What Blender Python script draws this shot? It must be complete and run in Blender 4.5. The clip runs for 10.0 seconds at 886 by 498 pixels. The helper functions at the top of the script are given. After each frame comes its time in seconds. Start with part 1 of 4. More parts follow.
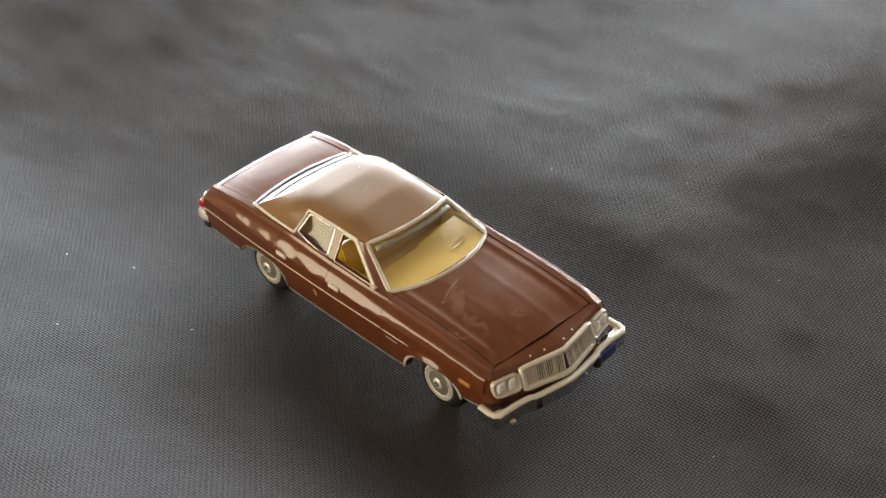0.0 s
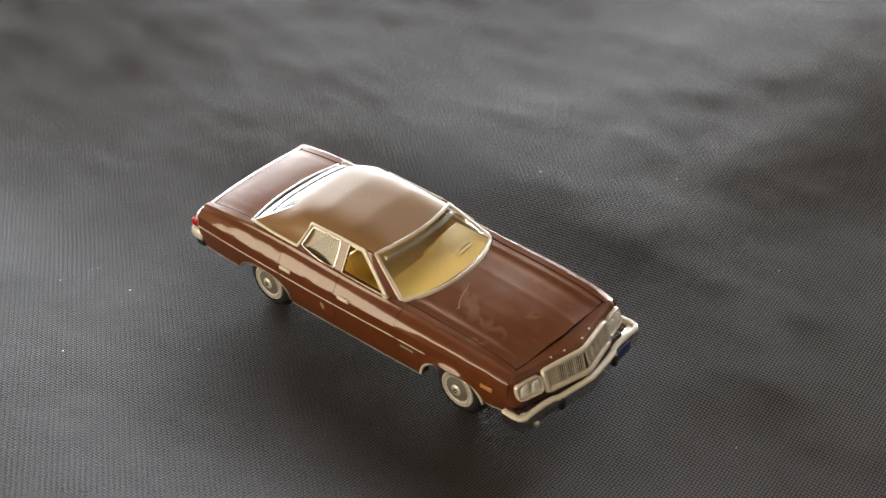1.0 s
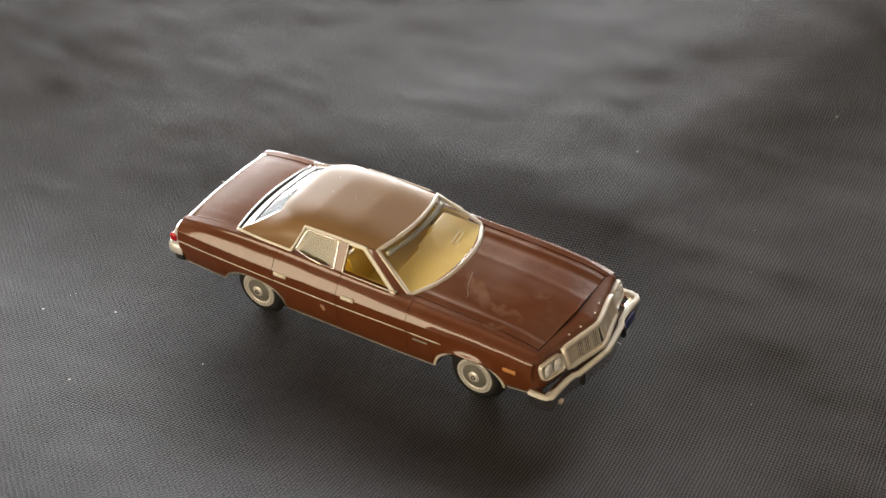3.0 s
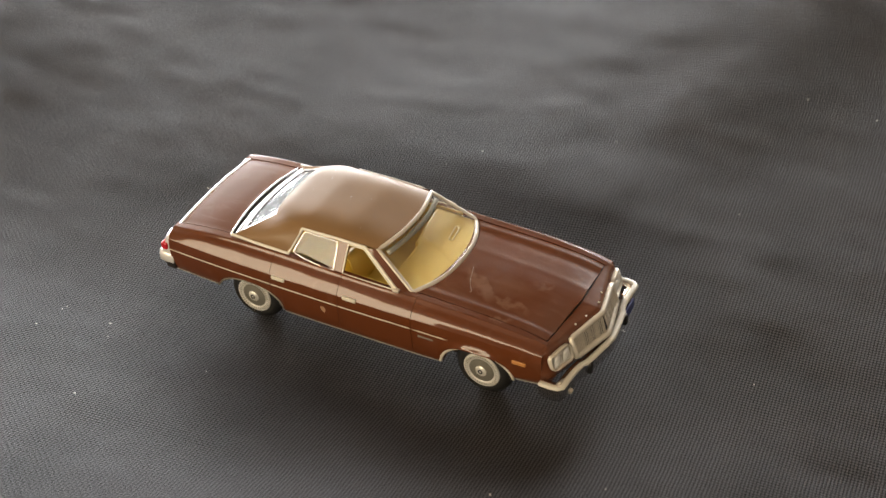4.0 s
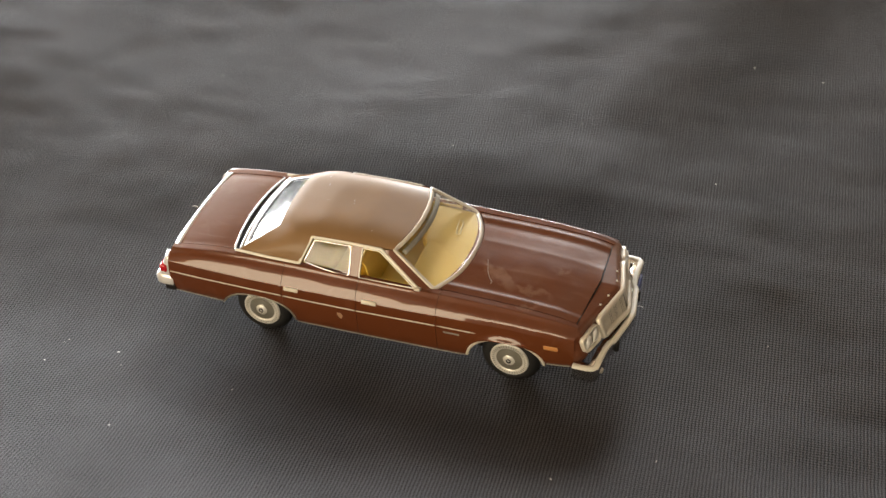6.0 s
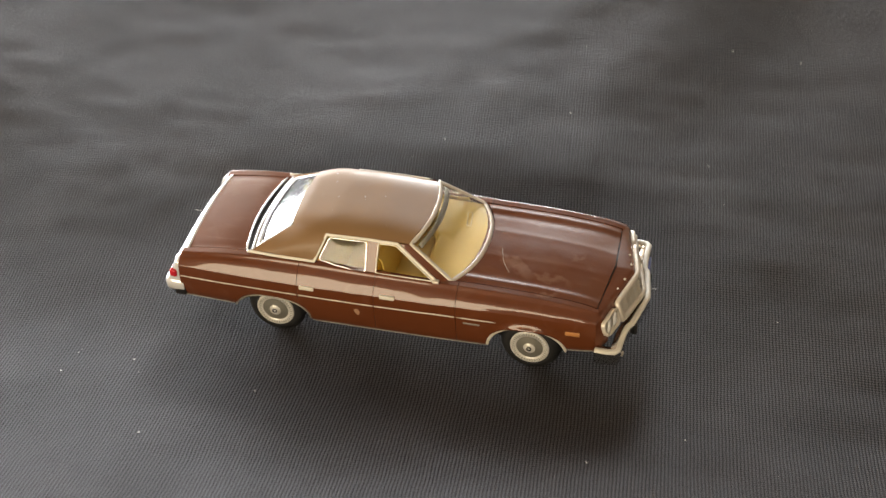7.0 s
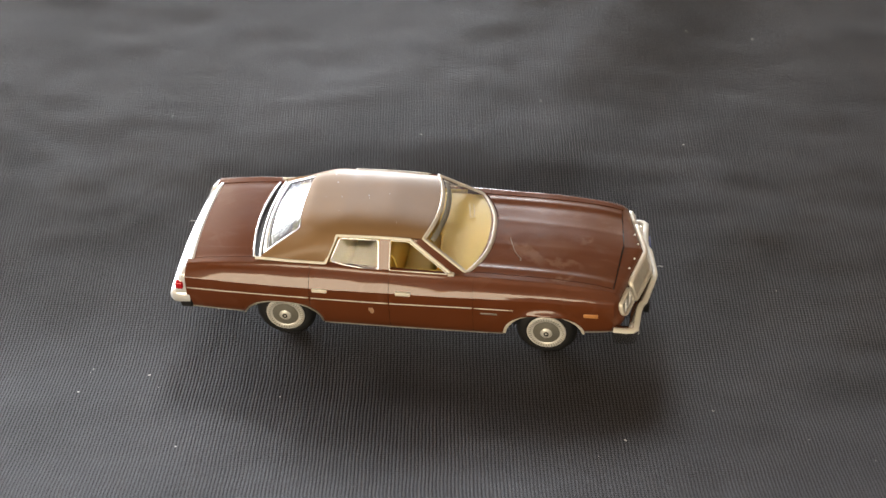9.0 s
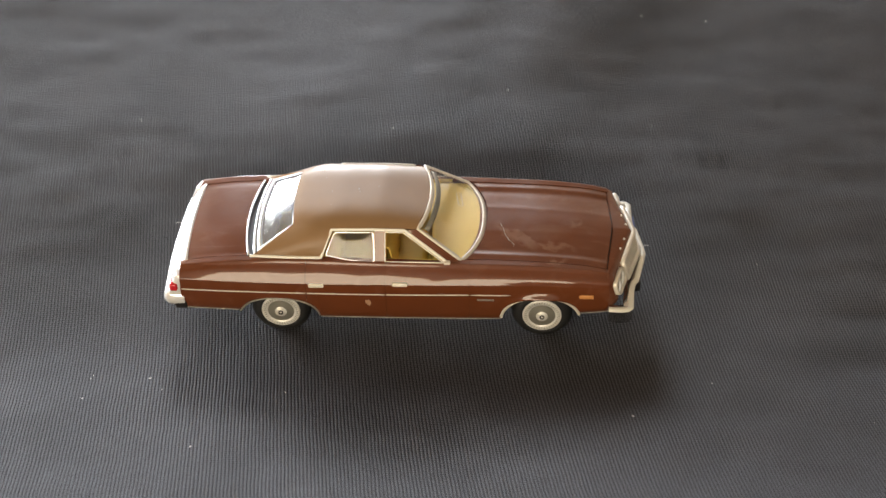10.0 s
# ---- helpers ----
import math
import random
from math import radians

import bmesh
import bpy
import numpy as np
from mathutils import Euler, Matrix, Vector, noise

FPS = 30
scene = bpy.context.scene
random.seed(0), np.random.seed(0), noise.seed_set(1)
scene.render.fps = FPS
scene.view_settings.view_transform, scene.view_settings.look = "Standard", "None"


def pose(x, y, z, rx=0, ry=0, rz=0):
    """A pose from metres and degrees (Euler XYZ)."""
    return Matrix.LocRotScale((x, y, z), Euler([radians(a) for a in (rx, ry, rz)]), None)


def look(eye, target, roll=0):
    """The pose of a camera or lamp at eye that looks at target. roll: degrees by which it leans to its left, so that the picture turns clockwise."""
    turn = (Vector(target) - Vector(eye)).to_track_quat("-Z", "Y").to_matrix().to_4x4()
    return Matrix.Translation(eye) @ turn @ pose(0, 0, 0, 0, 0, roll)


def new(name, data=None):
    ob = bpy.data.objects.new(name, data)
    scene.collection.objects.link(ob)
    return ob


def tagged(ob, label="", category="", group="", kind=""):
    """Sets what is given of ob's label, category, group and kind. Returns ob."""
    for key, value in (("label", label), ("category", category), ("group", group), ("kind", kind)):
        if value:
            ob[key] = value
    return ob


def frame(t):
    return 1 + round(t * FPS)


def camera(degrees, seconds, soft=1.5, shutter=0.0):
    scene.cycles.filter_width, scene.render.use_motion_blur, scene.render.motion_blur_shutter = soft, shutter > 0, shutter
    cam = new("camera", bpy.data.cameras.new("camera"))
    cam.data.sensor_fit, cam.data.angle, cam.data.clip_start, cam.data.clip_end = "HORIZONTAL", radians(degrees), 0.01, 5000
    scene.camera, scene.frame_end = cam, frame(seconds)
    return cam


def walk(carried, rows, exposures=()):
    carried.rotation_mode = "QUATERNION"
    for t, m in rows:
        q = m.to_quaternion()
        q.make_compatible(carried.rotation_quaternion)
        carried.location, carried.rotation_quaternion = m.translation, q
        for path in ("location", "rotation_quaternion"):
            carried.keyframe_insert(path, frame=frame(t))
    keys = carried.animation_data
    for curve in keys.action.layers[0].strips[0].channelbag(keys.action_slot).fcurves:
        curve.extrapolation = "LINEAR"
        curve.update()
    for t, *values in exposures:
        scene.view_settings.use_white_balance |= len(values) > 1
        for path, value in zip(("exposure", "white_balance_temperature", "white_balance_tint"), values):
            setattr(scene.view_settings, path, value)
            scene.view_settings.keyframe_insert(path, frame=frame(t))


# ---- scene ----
cam = camera(28.00, 10.0)
PATH = [
    (0, (0.14647, -0.11399, 0.15033), (0.02340, -0.01275, 0.02949), -4.89),
    (0.5, (0.14099, -0.11994, 0.15043), (0.02218, -0.01360, 0.02970), -4.76),
    (1, (0.13522, -0.12529, 0.15064), (0.02089, -0.01414, 0.02991), -4.84),
    (1.5, (0.12943, -0.12987, 0.15099), (0.01977, -0.01454, 0.02987), -4.78),
    (2, (0.12403, -0.13427, 0.15170), (0.01937, -0.01530, 0.02966), -4.31),
    (2.5, (0.11891, -0.13945, 0.15242), (0.01950, -0.01654, 0.02990), -4.54),
    (4, (0.10214, -0.15270, 0.15381), (0.01863, -0.01934, 0.03035), -4.36),
    (4.5, (0.09561, -0.15631, 0.15424), (0.01774, -0.02001, 0.03032), -4.19),
    (5, (0.08885, -0.15984, 0.15472), (0.01676, -0.02078, 0.03037), -4.04),
    (5.5, (0.08186, -0.16340, 0.15558), (0.01568, -0.02180, 0.03081), -3.96),
    (7, (0.05865, -0.17377, 0.15691), (0.01135, -0.02554, 0.03125), -3.44),
    (7.5, (0.05279, -0.17622, 0.15705), (0.00946, -0.02689, 0.03126), -3.19),
    (8, (0.04685, -0.17805, 0.15728), (0.00771, -0.02771, 0.03133), -3.04),
    (8.5, (0.04052, -0.17936, 0.15758), (0.00721, -0.02770, 0.03153), -3.02),
    (9, (0.03439, -0.18057, 0.15786), (0.00735, -0.02794, 0.03148), -2.67),
    (9.5, (0.02713, -0.18267, 0.15814), (0.00680, -0.02921, 0.03150), -2.32),
    (10, (0.01949, -0.18517, 0.15862), (0.00633, -0.03093, 0.03198), -2.16),
]
EXPOSURES = [(0, 0.16, 6450, 9), (2.5, 0.13, 6600, 10), (4.5, 0.17, 6650, 10), (7, 0.22, 6550, 10), (10, 0.29, 6250, 10)]
cam.data.dof.use_dof, cam.data.dof.focus_distance, cam.data.dof.aperture_fstop = True, 0.228, 42
walk(cam, [(t, look(eye, target, roll)) for t, eye, target, roll in PATH], EXPOSURES)

MM = 0.001

# ---- light ----
world = bpy.data.worlds.new("world")
scene.world = world
world.use_nodes = True
wn = world.node_tree
sky = wn.nodes.new("ShaderNodeTexSky")
sky.sky_type = "NISHITA"
sky.sun_disc = False
sky.sun_elevation, sky.sun_rotation = radians(35), radians(200)
wn.links.new(sky.outputs[0], wn.nodes["Background"].inputs[0])
wn.nodes["Background"].inputs[1].default_value = 0.12

ROOM = (-0.90, 2.2, -0.80, 2.0, 2.4)                   # x from, x to, y from, y to, ceiling
WINDOW = (-0.62, -0.10, 0.26, 0.76)                    # along from, along to, z from, z to in wall_north
SIDE_WINDOW = (0.18, 1.94, 0.012, 0.250)               # the same in wall_west
BACK_WINDOW = (-0.84, 0.14, 0.03, 0.48)                # the same in wall_south


def daylight(name, radiance, colour, opening, eye, facing):
    """A lamp that fills a window's opening and shines into the room."""
    a0, a1, z0, z1 = opening
    data = bpy.data.lights.new(name, "AREA")
    data.shape, data.size, data.size_y, data.color = "RECTANGLE", a1 - a0 - 0.004, z1 - z0 - 0.004, colour
    data.energy = radiance * math.pi * data.size * data.size_y
    ob = new(name, data)
    eye = Vector((*eye, (z0 + z1) / 2))
    ob.matrix_world = look(eye, eye + Vector((*facing, 0)))
    return ob


daylight("window_daylight", 54, (0.96, 0.98, 1.0), WINDOW, ((WINDOW[0] + WINDOW[1]) / 2, ROOM[3] + 0.06), (0, -1))
daylight("side_window_daylight", 43, (0.92, 0.96, 1.0), SIDE_WINDOW, (ROOM[0] - 0.02, (SIDE_WINDOW[0] + SIDE_WINDOW[1]) / 2), (1, 0))
daylight("back_window_daylight", 6.2, (1.0, 0.79, 0.48), BACK_WINDOW, ((BACK_WINDOW[0] + BACK_WINDOW[1]) / 2, ROOM[2] - 0.02), (0, 1))

# ---- materials ----


def material(name, colour, rough=0.5, metal=0.0, vary=0.0, vary_size=3.0, bump=0.0, bump_size=0.6, coat=0.0, spec=0.5, rough_vary=0.0):
    """Principled material; sizes in millimetres, bump as relief depth in millimetres."""
    m = bpy.data.materials.new(name)
    m.use_nodes = True
    nt = m.node_tree
    b = nt.nodes["Principled BSDF"]
    b.inputs["Base Color"].default_value = (*colour, 1)
    b.inputs["Roughness"].default_value = rough
    b.inputs["Metallic"].default_value = metal
    b.inputs["Coat Weight"].default_value = coat
    b.inputs["Coat Roughness"].default_value = 0.035
    b.inputs["Specular IOR Level"].default_value = spec
    tc = nt.nodes.new("ShaderNodeTexCoord")

    def noise_node(size, detail=3):
        n = nt.nodes.new("ShaderNodeTexNoise")
        n.inputs["Scale"].default_value = 1000.0 / size
        n.inputs["Detail"].default_value = detail
        nt.links.new(tc.outputs["Object"], n.inputs["Vector"])
        return n

    if vary:
        n = noise_node(vary_size, 5)
        mix = nt.nodes.new("ShaderNodeMix")
        mix.data_type = "RGBA"
        mix.inputs[6].default_value = (*[c * (1 - vary) for c in colour], 1)
        mix.inputs[7].default_value = (*[min(1, c * (1 + vary)) for c in colour], 1)
        nt.links.new(n.outputs[0], mix.inputs[0])
        nt.links.new(mix.outputs[2], b.inputs["Base Color"])
    if rough_vary:
        n = noise_node(vary_size * 0.7, 4)
        mr = nt.nodes.new("ShaderNodeMapRange")
        mr.inputs[1].default_value, mr.inputs[2].default_value = 0.35, 0.7
        mr.inputs[3].default_value, mr.inputs[4].default_value = max(0.02, rough - rough_vary), rough + rough_vary
        nt.links.new(n.outputs[0], mr.inputs[0])
        nt.links.new(mr.outputs[0], b.inputs["Roughness"])
    if bump:
        n1, n2 = noise_node(bump_size, 2), noise_node(bump_size * 7, 2)
        add = nt.nodes.new("ShaderNodeMath")
        add.operation = "MULTIPLY_ADD"
        add.inputs[1].default_value = 11.0
        nt.links.new(n2.outputs[0], add.inputs[0])
        nt.links.new(n1.outputs[0], add.inputs[2])
        bp = nt.nodes.new("ShaderNodeBump")
        bp.inputs["Strength"].default_value = 1.0
        bp.inputs["Distance"].default_value = bump * MM
        nt.links.new(add.outputs[0], bp.inputs["Height"])
        nt.links.new(bp.outputs[0], b.inputs["Normal"])
    return m


def cloth_material():
    """Plain-woven dark grey cotton: threads pass over and under, with pores between, their recess shade put into the
    colour.
    """
    m = bpy.data.materials.new("woven_cloth")
    m.use_nodes = True
    nt = m.node_tree
    b = nt.nodes["Principled BSDF"]

    def math_node(op, a, c=None):
        n = nt.nodes.new("ShaderNodeMath")
        n.operation = op
        for k, v in enumerate((a, c)):
            if v is None:
                continue
            if isinstance(v, (int, float)):
                n.inputs[k].default_value = v
            else:
                nt.links.new(v, n.inputs[k])
        return n.outputs[0]

    tc = nt.nodes.new("ShaderNodeTexCoord")
    mp = nt.nodes.new("ShaderNodeMapping")
    mp.inputs["Rotation"].default_value = (0, 0, radians(WEAVE_TURN))
    nt.links.new(tc.outputs["Object"], mp.inputs["Vector"])
    wob = nt.nodes.new("ShaderNodeTexNoise")
    wob.inputs["Scale"].default_value = 220
    wob.inputs["Detail"].default_value = 2
    nt.links.new(mp.outputs[0], wob.inputs["Vector"])
    wsub = nt.nodes.new("ShaderNodeVectorMath")
    wsub.operation = "MULTIPLY_ADD"
    wsub.inputs[1].default_value = (0.00022, 0.00022, 0)
    nt.links.new(wob.outputs["Color"], wsub.inputs[0])
    nt.links.new(mp.outputs[0], wsub.inputs[2])
    sep = nt.nodes.new("ShaderNodeSeparateXYZ")
    nt.links.new(wsub.outputs[0], sep.inputs[0])
    u = math_node("MULTIPLY", sep.outputs[0], 1000.0 / WEAVE)
    v = math_node("MULTIPLY", sep.outputs[1], 1000.0 / WEAVE)
    su = math_node("ABSOLUTE", math_node("SINE", math_node("MULTIPLY", u, math.pi)))
    sv = math_node("ABSOLUTE", math_node("SINE", math_node("MULTIPLY", v, math.pi)))
    par = math_node("PINGPONG", math_node("ADD", math_node("FLOOR", u), math_node("FLOOR", v)), 1.0)
    a = math_node("MULTIPLY", su, math_node("MULTIPLY_ADD", sv, 0.45))
    nt.nodes[-1].inputs[2].default_value = 0.55
    c = math_node("MULTIPLY", sv, math_node("MULTIPLY_ADD", su, 0.45))
    nt.nodes[-1].inputs[2].default_value = 0.55
    hmix = nt.nodes.new("ShaderNodeMix")
    nt.links.new(par, hmix.inputs[0])
    nt.links.new(a, hmix.inputs[2])
    nt.links.new(c, hmix.inputs[3])
    h = hmix.outputs[0]
    fib = nt.nodes.new("ShaderNodeTexNoise")
    fib.inputs["Scale"].default_value = 5200
    fib.inputs["Detail"].default_value = 3
    nt.links.new(mp.outputs[0], fib.inputs["Vector"])
    blot = nt.nodes.new("ShaderNodeTexNoise")
    blot.inputs["Scale"].default_value = 60
    blot.inputs["Detail"].default_value = 4
    nt.links.new(mp.outputs[0], blot.inputs["Vector"])
    # low relief turns near black: the shade between threads, as colour
    ramp = nt.nodes.new("ShaderNodeValToRGB")
    ramp.color_ramp.elements[0].position, ramp.color_ramp.elements[0].color = 0.28, (0.005, 0.005, 0.005, 1)
    ramp.color_ramp.elements[1].position, ramp.color_ramp.elements[1].color = 0.72, (*CLOTH_COLOUR, 1)
    nt.links.new(h, ramp.inputs[0])
    tone = nt.nodes.new("ShaderNodeMapRange")
    tone.inputs[1].default_value, tone.inputs[2].default_value = 0.3, 0.7
    tone.inputs[3].default_value, tone.inputs[4].default_value = 0.82, 1.2
    nt.links.new(blot.outputs[0], tone.inputs[0])
    tf = math_node("MULTIPLY", tone.outputs[0], math_node("MULTIPLY_ADD", fib.outputs[0], 0.5))
    nt.nodes[-2].inputs[2].default_value = 0.75
    vm = nt.nodes.new("ShaderNodeVectorMath")
    vm.operation = "SCALE"
    nt.links.new(ramp.outputs[0], vm.inputs[0])
    nt.links.new(tf, vm.inputs["Scale"])
    nt.links.new(vm.outputs[0], b.inputs["Base Color"])
    b.inputs["Roughness"].default_value = 0.75
    b.inputs["Specular IOR Level"].default_value = 0.16
    b.inputs["Sheen Weight"].default_value = 0.0
    b.inputs["Sheen Roughness"].default_value = 0.45
    bp = nt.nodes.new("ShaderNodeBump")
    bp.inputs["Strength"].default_value = 0.85
    bp.inputs["Distance"].default_value = 0.13 * MM
    hh = math_node("MULTIPLY_ADD", fib.outputs[0], 0.25)
    nt.links.new(h, nt.nodes[-1].inputs[2])
    nt.links.new(hh, bp.inputs["Height"])
    nt.links.new(bp.outputs[0], b.inputs["Normal"])
    return m


def glass_material(name, tint, rough=0.02):
    m = bpy.data.materials.new(name)
    m.use_nodes = True
    b = m.node_tree.nodes["Principled BSDF"]
    b.inputs["Base Color"].default_value = (*tint, 1)
    b.inputs["Transmission Weight"].default_value = 1.0
    b.inputs["Roughness"].default_value = rough
    b.inputs["IOR"].default_value = 1.46
    return m


WEAVE, WEAVE_TURN = 0.43, -9.0
CLOTH_COLOUR = (0.070, 0.069, 0.0765)
CLOTH = cloth_material()
PAINT = material("brown_paint", (0.108, 0.0315, 0.0105), 0.34, spec=0.10, vary=0.10, vary_size=6, bump=0.014, bump_size=1.3, coat=1.0, rough_vary=0.06)


def add_scuffs(m):
    """Dull rubbed streaks with soft edges, a little paler than the gloss."""
    nt = m.node_tree
    b = nt.nodes["Principled BSDF"]
    tc = nt.nodes.new("ShaderNodeTexCoord")
    mp = nt.nodes.new("ShaderNodeMapping")
    mp.inputs["Rotation"].default_value = (0, 0, 0.5)
    mp.inputs["Scale"].default_value = (1.0, 2.2, 1.0)
    nt.links.new(tc.outputs["Object"], mp.inputs["Vector"])
    n = nt.nodes.new("ShaderNodeTexNoise")
    n.inputs["Scale"].default_value, n.inputs["Detail"].default_value, n.inputs["Distortion"].default_value = 150, 6, 1.6
    nt.links.new(mp.outputs[0], n.inputs["Vector"])
    r = nt.nodes.new("ShaderNodeMapRange")
    r.inputs[1].default_value, r.inputs[2].default_value = 0.56, 0.70
    nt.links.new(n.outputs[0], r.inputs[0])
    rough = nt.nodes.new("ShaderNodeMapRange")
    rough.inputs[3].default_value, rough.inputs[4].default_value = 0.03, 0.22
    nt.links.new(rough.outputs[0], b.inputs["Coat Roughness"])

    def calc(op, a, c):
        n = nt.nodes.new("ShaderNodeMath")
        n.operation = op
        for k, v in enumerate((a, c)):
            if isinstance(v, (int, float)):
                n.inputs[k].default_value = v
            else:
                nt.links.new(v, n.inputs[k])
        return n.outputs[0]

    def fade(v, lo, hi):
        n = nt.nodes.new("ShaderNodeMapRange")
        n.inputs[1].default_value, n.inputs[2].default_value, n.inputs[3].default_value, n.inputs[4].default_value = lo, hi, 1.0, 0.0
        nt.links.new(v, n.inputs[0])
        return n.outputs[0]

    def smear(x, y, turn, length, width, strength):
        """A dusty wipe mark on the hood with a ragged outline; its sheen is partly put into the colour."""
        sm = nt.nodes.new("ShaderNodeMapping")
        sm.vector_type = "TEXTURE"
        sm.inputs["Location"].default_value = (x, y, 0)
        sm.inputs["Rotation"].default_value = (0, 0, turn)
        nt.links.new(tc.outputs["Object"], sm.inputs["Vector"])
        bend = nt.nodes.new("ShaderNodeTexNoise")
        bend.inputs["Scale"].default_value, bend.inputs["Detail"].default_value = 420, 4
        nt.links.new(sm.outputs[0], bend.inputs["Vector"])
        sp = nt.nodes.new("ShaderNodeSeparateXYZ")
        nt.links.new(sm.outputs[0], sp.inputs[0])
        across = calc("ABSOLUTE", calc("ADD", sp.outputs[1], calc("MULTIPLY", calc("SUBTRACT", bend.outputs[0], 0.5), 0.0042)), 0)
        mask = calc("MULTIPLY", fade(across, 0.2 * width, width), fade(calc("ABSOLUTE", sp.outputs[0], 0), 0.4 * length, length))
        return calc("MULTIPLY", mask, strength)

    marks = calc("MULTIPLY", r.outputs[0], 0.22)
    for mark in ((0.0137, -0.0034, -0.63, 0.0042, 0.0009, 1.0), (0.0186, -0.0050, -0.15, 0.0034, 0.0006, 0.75), (0.0190, -0.0080, -0.10, 0.0016, 0.0004, 0.8),
                 (0.0172, -0.0022, 0.10, 0.0040, 0.0020, 0.35), (0.0215, -0.0003, 0.30, 0.0012, 0.0004, 0.6)):
        marks = calc("MAXIMUM", marks, smear(*mark))
    nt.links.new(marks, rough.inputs[0])
    old = b.inputs["Base Color"].links[0].from_socket
    # pale tint of the scuffs; on the smears it also carries their sheen
    mix = nt.nodes.new("ShaderNodeMix")
    mix.data_type = "RGBA"
    mix.inputs[7].default_value = (0.36, 0.23, 0.17, 1)
    f = nt.nodes.new("ShaderNodeMath")
    f.operation = "MULTIPLY"
    f.inputs[1].default_value = 0.27
    nt.links.new(marks, f.inputs[0])
    nt.links.new(f.outputs[0], mix.inputs[0])
    nt.links.new(old, mix.inputs[6])
    nt.links.new(mix.outputs[2], b.inputs["Base Color"])


add_scuffs(PAINT)
VINYL = material("tan_vinyl", (0.205, 0.122, 0.058), 0.42, vary=0.10, vary_size=5, bump=0.0018, bump_size=0.5, rough_vary=0.05, spec=0.29)
CREAM = material("cream_print", (0.68, 0.66, 0.58), 0.38, vary=0.10, vary_size=1.0, bump=0.008, bump_size=0.35)
PALE_YELLOW = material("pale_yellow_glint", (0.70, 0.58, 0.28), 0.4, vary=0.08, vary_size=2)
SILVER = material("silver_print", (0.64, 0.60, 0.52), 0.36, metal=0.25, vary=0.12, vary_size=1.2, bump=0.010, bump_size=0.35)
CHROME = material("chrome_plating", (0.80, 0.79, 0.76), 0.13, metal=1.0, vary=0.06, vary_size=1.5, bump=0.012, bump_size=0.5, rough_vary=0.06)
HUB = material("hubcap_metal", (0.72, 0.71, 0.67), 0.30, metal=0.25, vary=0.12, vary_size=0.8, bump=0.006, bump_size=0.25)
DARKHUB = material("hubcap_recess", (0.30, 0.29, 0.25), 0.35, metal=0.55, vary=0.15, vary_size=0.8)
RUBBER = material("tyre_rubber", (0.010, 0.010, 0.0105), 0.62, vary=0.2, vary_size=1.0, bump=0.01, bump_size=0.3)
BLACK = material("black_plastic", (0.012, 0.011, 0.011), 0.5, vary=0.2, vary_size=1.5, bump=0.004, bump_size=0.4)
UNDER = material("chassis_plastic", (0.015, 0.013, 0.012), 0.6, vary=0.2, vary_size=2, bump=0.01, bump_size=0.8)
YELLOW = material("yellow_plastic", (0.76, 0.55, 0.125), 0.42, vary=0.08, vary_size=3, bump=0.008, bump_size=0.8)


def let_light_through(m, share, colour):
    """Thin plastic that glows a little when lit from behind."""
    nt = m.node_tree
    b, out = nt.nodes["Principled BSDF"], nt.nodes["Material Output"]
    tl, mix = nt.nodes.new("ShaderNodeBsdfTranslucent"), nt.nodes.new("ShaderNodeMixShader")
    tl.inputs["Color"].default_value = (*colour, 1)
    mix.inputs[0].default_value = share
    nt.links.new(b.outputs[0], mix.inputs[1])
    nt.links.new(tl.outputs[0], mix.inputs[2])
    nt.links.new(mix.outputs[0], out.inputs["Surface"])


let_light_through(YELLOW, 0.38, (0.84, 0.66, 0.17))
RED = material("red_lens", (0.45, 0.012, 0.02), 0.15, vary=0.15, vary_size=0.7, coat=0.4)
ORANGE = material("orange_lens", (0.50, 0.23, 0.075), 0.3, vary=0.1, vary_size=0.6)
LENS = material("headlight_lens", (0.80, 0.81, 0.80), 0.22, metal=0.0, vary=0.12, vary_size=0.4, bump=0.02, bump_size=0.25)
BLUE = material("blue_plate", (0.045, 0.060, 0.20), 0.4, vary=0.15, vary_size=0.8, bump=0.006, bump_size=0.3)
CHIP = material("bare_chip", (0.34, 0.20, 0.12), 0.6, vary=0.15, vary_size=0.5)
LINT = material("pale_lint", (0.50, 0.48, 0.45), 0.8, vary=0.15, vary_size=0.4)
BRIGHT = material("bright_plating", (0.86, 0.87, 0.87), 0.22, metal=0.4, vary=0.06, vary_size=1.0, bump=0.01, bump_size=0.4, coat=0.5)
GLASS = glass_material("clear_plastic", (0.97, 0.97, 0.95))
SIDEGLASS = glass_material("smoked_clear_plastic", (0.52, 0.52, 0.47))
REARGLASS = glass_material("dulled_clear_plastic", (0.80, 0.80, 0.76), 0.10)
WALL = material("wall_plaster", (0.47, 0.395, 0.305), 0.85, vary=0.06, vary_size=300, bump=0.3, bump_size=8)
FLOORM = material("floor_board", (0.25, 0.18, 0.12), 0.6, vary=0.2, vary_size=90)

# ---- mesh helpers (coordinates in millimetres) ----


def finish(name, bm, mat, smooth=True):
    bmesh.ops.scale(bm, vec=(MM, MM, MM), verts=bm.verts)
    bmesh.ops.recalc_face_normals(bm, faces=bm.faces)
    for e in bm.edges:
        if len(e.link_faces) == 1:
            e.smooth = False          # crisp panel edges
    me = bpy.data.meshes.new(name)
    bm.to_mesh(me)
    bm.free()
    me.materials.append(mat)
    if smooth:
        me.polygons.foreach_set("use_smooth", [True] * len(me.polygons))
    return me


